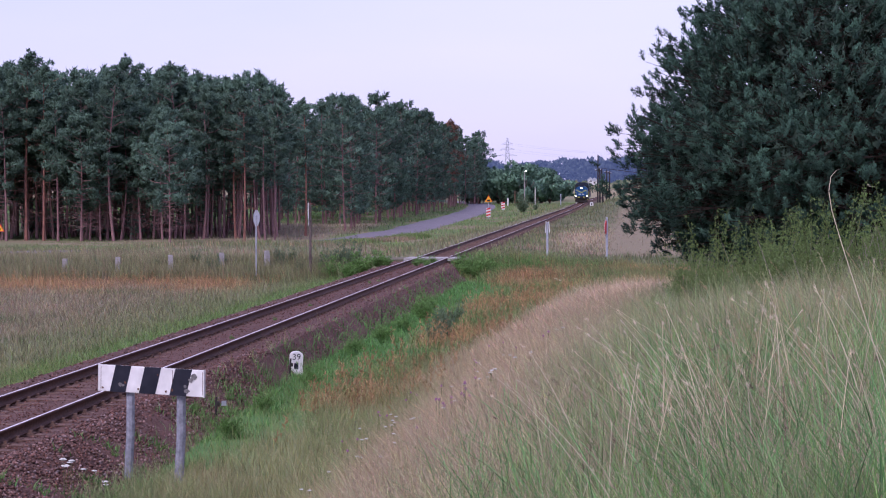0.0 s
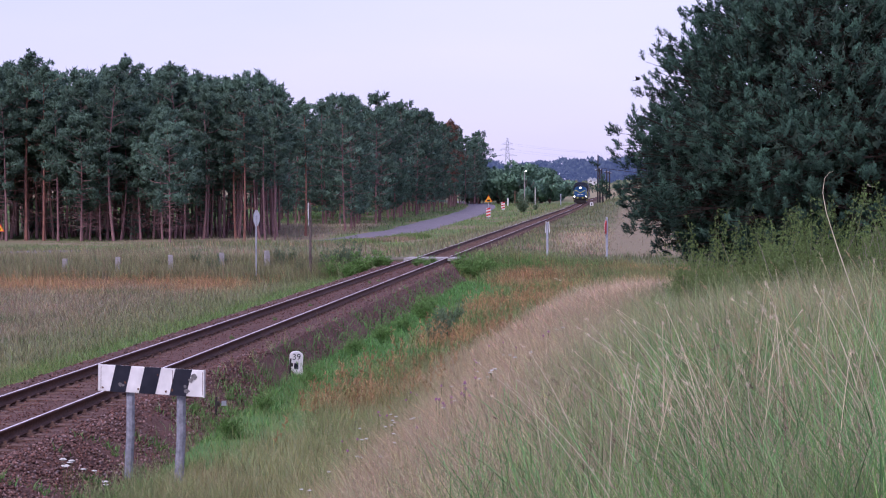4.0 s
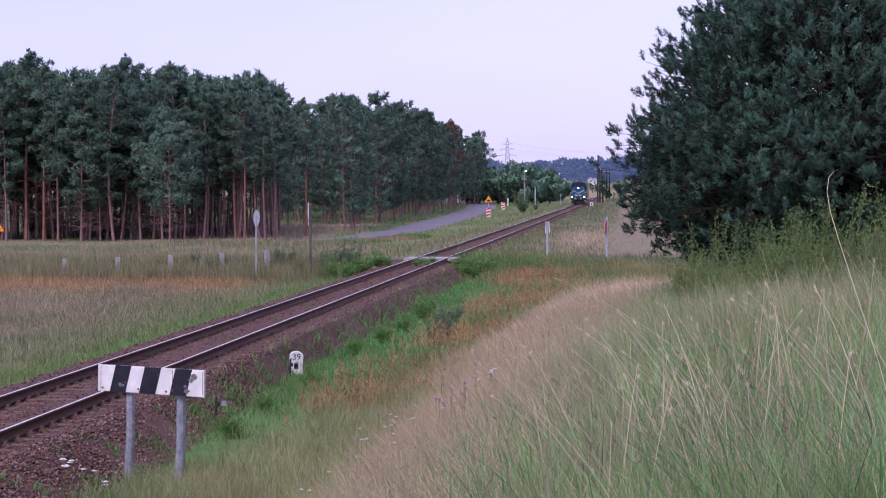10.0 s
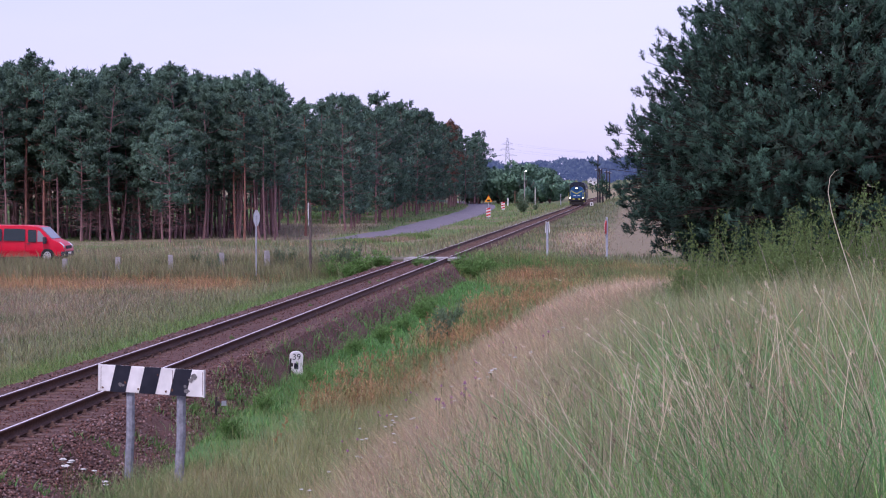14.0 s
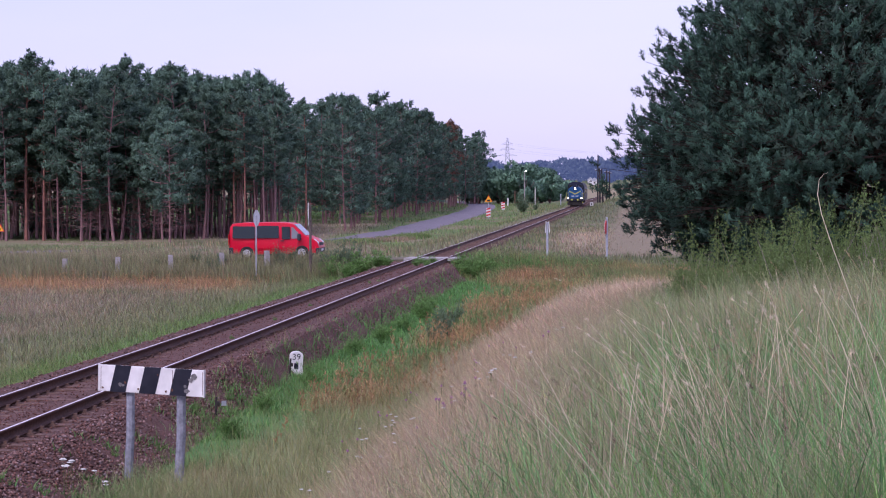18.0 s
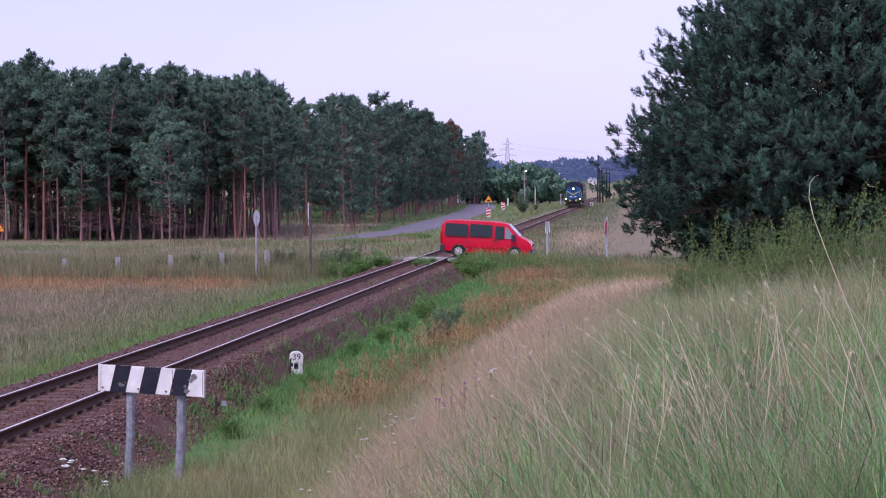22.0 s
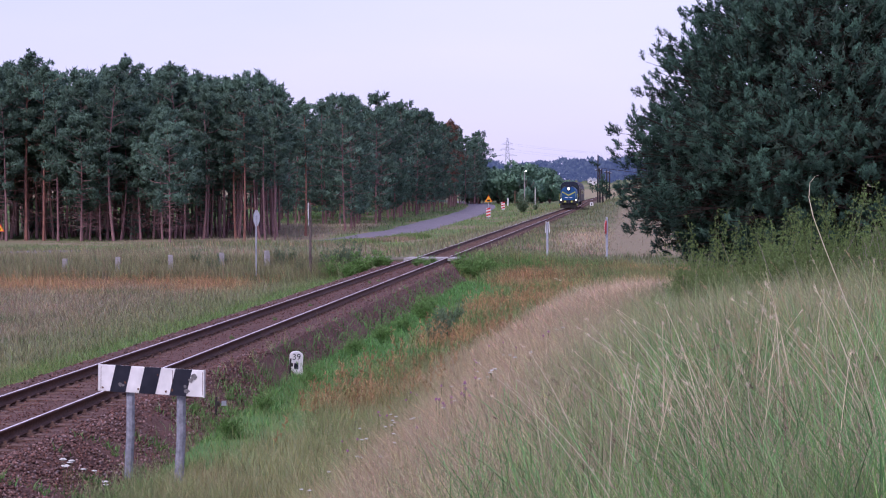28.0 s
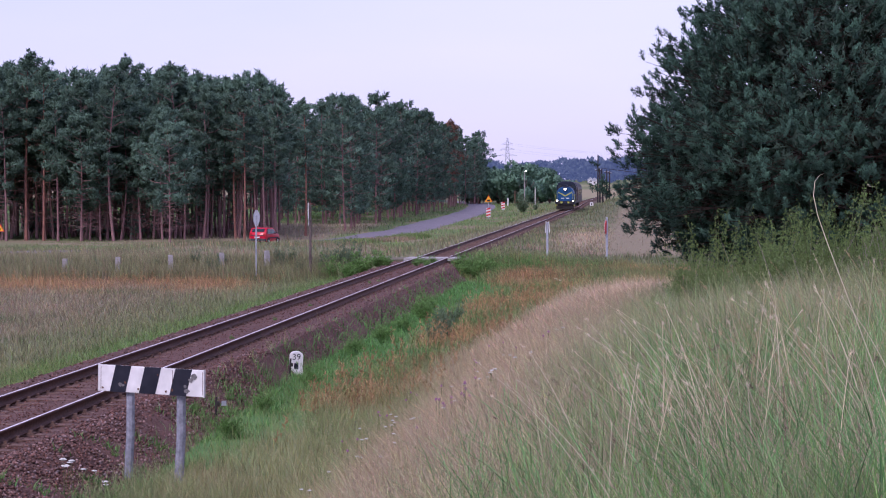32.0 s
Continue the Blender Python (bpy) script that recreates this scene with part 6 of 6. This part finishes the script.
def build_car():
    c = empty("car", pose(0, 0, 0), "small red hatchback car driving along the forest road", "car")
    W, LF, LN = .79, .85, .22
    out = [(-1.78, .32), (-1.82, .75), (-1.66, 1.05), (-1.42, 1.36), (-1.1, 1.42), (.05, 1.41), (.28, 1.34), (.88, .92), (1.55, .80), (1.76, .62), (1.80, .40), (1.7, .22), (-1.2, .22)]
    part("body", shell(out, W, LF, LN, .05, (1.1, .12)), M["car_red"], c, smooth=True)
    for s in (-1, 1):
        for o in ([(-1.42, .92), (-.62, .90), (-.62, 1.32), (-1.22, 1.32)], [(-.54, .90), (.74, .89), (.24, 1.28), (-.54, 1.32)]):
            part("window", side_panel(o, W, LF, LN, s, .006), M["glass"], c)
        part("bump_strip", side_panel([(-1.0, .52), (1.0, .52), (1.0, .6), (-1.0, .6)], W, LF, LN, s, .012), M["plastic"], c)
        part("headlamp", box((.1, .3, .14), (1.70, s * .5, .66), .03), M["headlamp"], c)
        part("tail_lamp", box((.05, .18, .3), (-1.79, s * .6, .8), .015), M["tail"], c, "red tail lamp")
        part("mirror", box((.1, .14, .1), (.62, s * .86, .95), .03), M["plastic"], c)
        part("door_seam", side_panel([(-.58, .35), (-.56, .35), (-.56, .88), (-.58, .88)], W, LF, LN, s, .004, .01), M["plastic"], c)
        for x in (-1.15, 1.12):
            arch = [(x + .33 * math.cos(a), .27 + .33 * math.sin(a)) for a in np.linspace(-.1, math.pi + .1, 11)]
            part("wheel_arch", side_panel(arch, W, LF, LN, s, .006, .04), M["cabin"], c)
    part("windscreen", prism([(.30, 1.33), (.86, .94), (.875, .955), (.315, 1.345)], 1.16), M["glass"], c)
    part("rear_window", prism([(-1.47, 1.33), (-1.66, 1.08), (-1.68, 1.09), (-1.49, 1.34)], 1.1), M["glass"], c)
    part("front_bumper", box((.18, 1.5, .2), (1.74, 0, .38), .05), M["plastic"], c)
    part("rear_bumper", box((.18, 1.54, .22), (-1.76, 0, .40), .05), M["plastic"], c)
    part("number_plate", box((.02, .46, .11), (-1.855, 0, .62), .004), M["white"], c, "plain white number plate")
    part("tailgate_strip", box((.02, 1.2, .05), (-1.83, 0, .78), .004), M["plastic"], c)
    part("grille", box((.03, .7, .1), (1.79, 0, .6), .01), M["plastic"], c)
    wheels = [wheel_part(c, .27, .16, (x, s * .735, .27), M["alloy"]) for x in (-1.15, 1.12) for s in (-1, 1)]
    for ob in c.children_recursive:                # a car of 3.98 m
        ob.data.transform(Matrix.Scale(1.1, 4))
        ob.location = ob.location * 1.1
    return c, wheels


def build_loco():
    l = empty("locomotive", pose(0, 0, 0), "blue diesel locomotive with yellow chevron and lit headlamps", "locomotive")
    # front hood, cab, rear hood; the nose points to the meadow (-y)
    hood = [(-1.22, 1.25), (1.22, 1.25), (1.22, 2.42), (1.12, 2.75), (.90, 3.04), (.55, 3.22), (-.55, 3.22), (-.90, 3.04), (-1.12, 2.75), (-1.22, 2.42)]
    part("front_hood", prism(hood, 5.4, (0, 3.3, 0), bevel=.06), M["loco_blue"], l, "blue rounded front hood")
    part("rear_hood", prism(hood, 4.6, (0, 11.4, 0), bevel=.06), M["loco_blue"], l)
    cab = [(-1.42, 1.25), (1.42, 1.25), (1.42, 3.35), (1.15, 3.85), (.6, 4.08), (-.6, 4.08), (-1.15, 3.85), (-1.42, 3.35)]
    body = part("cab", prism(cab, 3.0, (0, 7.6, 0), bevel=.05), M["loco_dark"], l, "dark blue cab with a rounded roof")
    for s in (-1, 1):
        part("window", box((.62, .03, .62), (s * .95, 6.08, 3.28), .03), M["glass"], body)
        part("window", box((.03, 1.0, .7), (s * 1.425, 7.6, 2.9), .03), M["glass"], body)
    part("hood_top", prism([(-.80, 3.14), (.80, 3.14), (.45, 3.36), (-.45, 3.36)], 5.2, (0, 3.35, 0), bevel=.04), M["loco_dark"], l, "dark hood roof")
    for y in (1.8, 3.2, 4.6):
        part("exhaust", box((.5, .5, .22), (0, y, 3.48), .05), M["loco_dark"], l)
    # yellow chevron on the nose
    for s in (-1, 1):
        part("chevron", prism([(0, 2.08), (s * .98, 2.60), (s * 1.0, 2.46), (0, 1.90)], .02, (0, .59, 0)), M["loco_yellow"], l, "yellow chevron on the blue nose")
        part("side_stripe", box((.02, 5.3, .16), (s * 1.23, 3.3, 2.1), .004), M["loco_yellow"], l)
        part("headlamp_housing", rod((s * 1.12, .28, 1.30), (s * 1.12, .05, 1.30), .23, .23, 14), M["loco_dark"], l)
        part("headlamp", rod((s * 1.12, .06, 1.30), (s * 1.12, .02, 1.30), .125, .125, 14), M["lamp_white"], l, "lit white headlamp")
        part("buffer", rod((s * .88, .1, 1.03), (s * .88, -.55, 1.03), .09, .09, 8), M["dark_iron"], l)
        part("buffer_head", rod((s * .88, -.55, 1.03), (s * .88, -.62, 1.03), .26, .25, 14), M["dark_iron"], l)
        part("handrail", rod((s * 1.40, .2, 1.2), (s * 1.40, .2, 2.2), .03, .03, 6), M["loco_yellow"], l)
        part("step_panel", box((.22, .4, .6), (s * 1.28, .45, .80), .03), M["loco_yellow"], l, "yellow step panel")
        part("bar_mark", box((.42, .02, .12), (s * .35, .585, 1.66), .01), M["white"], l)
        part("yellow_panel", box((.36, .02, .26), (s * .52, .084, 1.06), .01), M["loco_yellow"], l, "yellow panel on the buffer beam")
        part("grab_rail", tube([(s * 1.05, .5, 1.35), (s * 1.05, .42, 1.45), (s * 1.05, .42, 2.3), (s * 1.05, .55, 2.4)], [.02] * 4, 5), M["loco_yellow"], l)
        part("walkway_rail", tube([(s * 1.38, .3, 2.15), (s * 1.38, 3.0, 2.2), (s * 1.38, 5.9, 2.2)], [.022] * 3, 5), M["loco_yellow"], l)
    part("top_lamp_housing", box((.55, .3, .5), (0, .55, 2.95), .1), M["loco_dark"], l)
    part("top_lamp", rod((0, .41, 2.95), (0, .36, 2.95), .155, .155, 14), M["lamp_white"], l, "lit white top headlamp")
    part("buffer_beam", box((2.75, .22, .5), (0, .2, 1.02), .03), M["loco_dark"], l)
    part("coupling", tube([(0, .1, 1.05), (0, -.15, 1.0), (0, -.2, .7)], [.05, .05, .04], 6), M["dark_iron"], l, "hanging screw coupling")
    for x in (-.5, -.25, .25, .5):
        part("brake_hose", tube([(x, .08, .85), (x, -.1, .75), (x + .03, -.08, .45)], [.025] * 3, 5), M["dark_iron"], l)
    part("plough", prism([(-1.25, .12), (1.25, .12), (1.25, .62), (-1.25, .62)], .12, (0, .3, 0), bevel=.02), M["dark_iron"], l)
    part("frame", box((2.8, 13.8, .32), (0, 7.1, 1.12), .04), M["loco_dark"], l)
    part("fuel_tank", box((2.2, 2.6, .6), (0, 7.1, .65), .08), M["dark_iron"], l)
    axles = []
    for b in (2.7, 11.4):
        part("bogie", box((2.2, 3.6, .5), (0, b, .7), .08), M["dark_iron"], l, "dark bogie")
        for d in (-1.25, 1.25):
            ax = bmesh.new()
            for s in (-1, 1):
                rod((s * .70, 0, 0), (s * .82, 0, 0), .55, .52, 18, ax)
            rod((-.72, 0, 0), (.72, 0, 0), .09, .09, 8, ax)
            a = part("wheelset", ax, M["dark_iron"], l, "steel wheelset")
            a.matrix_basis = pose(0, b + d, .55)
            axles.append((a, b + d))
    # the coach behind
    c = empty("coach", pose(0, 15.2, 0), "dark brown railway coach drawn by the locomotive", "railway coach")
    sec = [(-1.4, 1.0), (1.4, 1.0), (1.42, 2.6), (1.35, 3.25), (-1.35, 3.25), (-1.42, 2.6)]
    part("body", prism(sec, 23.0, (0, 11.9, 0), bevel=.04), M["coach"], c)
    part("roof", prism([(-1.36, 3.25), (1.36, 3.25), (1.1, 3.75), (.5, 4.02), (-.5, 4.02), (-1.1, 3.75)], 22.8, (0, 11.9, 0), bevel=.03), M["coach_roof"], c, "grey-brown rounded roof")
    for s in (-1, 1):
        for k in range(8):
            part("window", box((.03, 1.5, .8), (s * 1.415, 2.5 + 2.65 * k, 2.45), .03), M["glass"], c)
    part("end_door", box((.9, .04, 2.0), (0, .38, 2.1), .03), M["coach_roof"], c)
    for b in (3.6, 20.2):
        part("bogie", box((2.1, 3.2, .7), (0, b, .62), .08), M["dark_iron"], c)
    part("underframe", box((2.4, 22.6, .25), (0, 11.9, .98), .03), M["dark_iron"], c)
    return l, axles, c


def build_bird():
    b = empty("bird", pose(0, 0, 0), "dark bird flying with beating wings", "bird")
    bm = tube([(-.13, 0, 0), (-.08, 0, .01), (0, 0, .015), (.07, 0, .02), (.11, 0, .03), (.14, 0, .025)], [.012, .03, .04, .034, .022, .006], 8)
    part("body", bm, M["feather"], b, smooth=True)
    part("tail", prism([(-.12, -.02), (-.12, .02), (-.24, .05), (-.24, -.05)], .008, axis="z"), M["feather"], b)
    part("beak", rod((.135, 0, .026), (.165, 0, .022), .008, .001, 5), M["yellow"], b)
    wings = []
    for s in (-1, 1):
        o = [(.06, 0), (.075, .10 * s), (.04, .20 * s), (-.02, .27 * s), (-.035, .18 * s), (-.06, .08 * s), (-.07, 0)]
        w = part("wing", prism(o if s > 0 else o[::-1], .008, axis="z", bevel=.002), M["feather"], b, "pointed dark wing")
        w.location = (0, .025 * s, .02)
        wings.append((w, s))
    return b, wings


van, van_wheels = build_van()
car, car_wheels = build_car()
loco, loco_axles, coach = build_loco()
bird, bird_wings = build_bird()


# ---- what moves ----
def van_x(t):
    """Place of the van along the side road: it slows for the stop sign, creeps, and crosses."""
    return float(np.interp(t, VAN_T, VAN_X))


VAN_T = [0, 13.0, 13.8, 14.0, 14.5, 15.0, 15.5, 16.0, 16.5, 17, 17.5, 18, 18.5, 19, 19.5, 20, 20.5, 21, 21.5, 22, 22.5, 23, 23.5, 24, 25, 26, 32]
VAN_X = [-51.70, -29.50, -22.38, -20.76, -16.95, -13.80, -11.40, -9.70, -8.63, -8.22, -8.03, -7.85, -7.42, -6.60, -5.48, -4.05, -2.33, -0.68, 0.96, 2.70, 4.60, 6.80, 9.30, 12.00, 18.40, 25.30, 71.30]


def van_pose(x):
    a, b = float(road_z(x - 1.4)), float(road_z(x + 1.4))
    return pose(x, ROAD_Y, (a + b) / 2 + 0.03, 0, math.degrees(math.atan2(a - b, 2.8)), -1.5)


def spin(wheels, radius, times, places):
    """Rolls wheels by the way gone."""
    for w in wheels:
        at = w.matrix_basis.translation.copy()
        walk(w, [(t, pose(*at, 0, math.degrees(p / radius) % 360, 0)) for t, p in zip(times, places)])


CAR_T = [0, 26, 27.5, 28.5, 29.0, 29.5, 30, 30.5, 31, 31.5, 32]
CAR_PLACES = [(-206.0, -172.0), (-52.0, 117.0), (-41.3, 135.9), (-37.0, 144.0), (-34.9, 148.0), (-32.9, 152.2), (-30.7, 157.0), (-29.2, 165.2), (-27.7, 174.0), (-26.2, 183.3), (-24.6, 192.8)]


def motions():
    rows, crows = [], []
    for t in np.arange(0, 32.1, 2.0):
        y = 420 - 3.85 * float(t)
        rows.append((float(t), pose(float(bend(y)), y, 0, 0, 0, 0.3 * ss(340, 400, y))))
        crows.append((float(t), pose(float(bend(y + 15.2)), y + 15.2, 0, 0, 0, 0.5 * ss(330, 400, y))))
    walk(loco, rows)
    walk(coach, crows)
    for a, y in loco_axles:
        walk(a, [(float(t), pose(0, y, .55, math.degrees(3.85 * float(t) / .55) % 360, 0, 0)) for t in np.arange(0, 32.05, 0.2)])
    walk(van, [(t, van_pose(van_x(t))) for t in VAN_T])
    ts = [0.0] + [13.5 + k / 30 for k in range(0, 346)] + [32.0]
    spin(van_wheels, .315, ts, [van_x(max(13.5, min(t, 25.0))) for t in ts])
    rows = []
    for i, t in enumerate(CAR_T):
        (x0, y0), (x1, y1) = CAR_PLACES[max(i - 1, 0)], CAR_PLACES[min(i + 1, len(CAR_T) - 1)]
        x, y = CAR_PLACES[i]
        rows.append((t, pose(x, y, float(land(x, y)) + .12, 0, 0, math.degrees(math.atan2(y1 - y0, x1 - x0)))))
    walk(car, rows)
    ts = [0.0] + [28.5 + k / 30 for k in range(0, 106)]
    spin(car_wheels, .297, ts, [14.0 * max(0.0, t - 28.5) for t in ts])
    rows = []
    for t, x, y, d in BIRD:
        p = Vector(EYE) + (AHEAD * math.cos(radians(1.77)) + Vector((0, 0, -math.sin(radians(1.77)))) + RIGHT * x + Vector((0, 0, y))) * d
        rows.append((t, p))
    keyed = []
    for i, (t, p) in enumerate(rows):
        q = rows[min(i + 1, len(rows) - 1)][1] - rows[max(i - 1, 0)][1]
        keyed.append((t, pose(*p, 0, -8, math.degrees(math.atan2(q.y, q.x)))))
    walk(bird, keyed)
    for w, s in bird_wings:
        at = w.location.copy()
        beats = [(0.0, 0.0)] + [(0.3 + k * 0.075, 52 if k % 2 else -38) for k in range(60)] + [(32.0, 0.0)]
        walk(w, [(t, pose(*at, s * a, 0, 0)) for t, a in beats])
    for stem, phase in swaying:
        m = stem.matrix_basis.copy()
        walk(stem, [(float(t), m @ pose(0, 0, 0, 0, 2.2 * math.sin(t * 1.9 + phase) + 1.6 * math.sin(t * 0.83 + 2 * phase), 0)) for t in np.arange(0, 32.05, 0.5)])


# time, sideways and upwards per metre of distance, distance
BIRD = [(0.0, .1250, .0620, 46), (0.5, .0821, .0661, 58), (0.7, .0618, .0686, 62), (0.9, .0480, .0702, 66), (1.1, .0425, .0721, 70), (1.3, .0388, .0721, 75), (1.5, .0379, .0732, 80),
        (1.8, .0396, .0767, 86), (2.1, .0436, .0813, 90), (2.4, .0501, .0859, 92), (2.7, .0561, .0854, 92), (3.0, .0612, .0854, 92), (3.3, .0691, .0846, 92), (3.5, .0767, .0832, 92),
        (4.2, .1000, .0800, 90), (6.0, .1900, .0700, 90), (32.0, .9000, .0700, 120)]


motions()
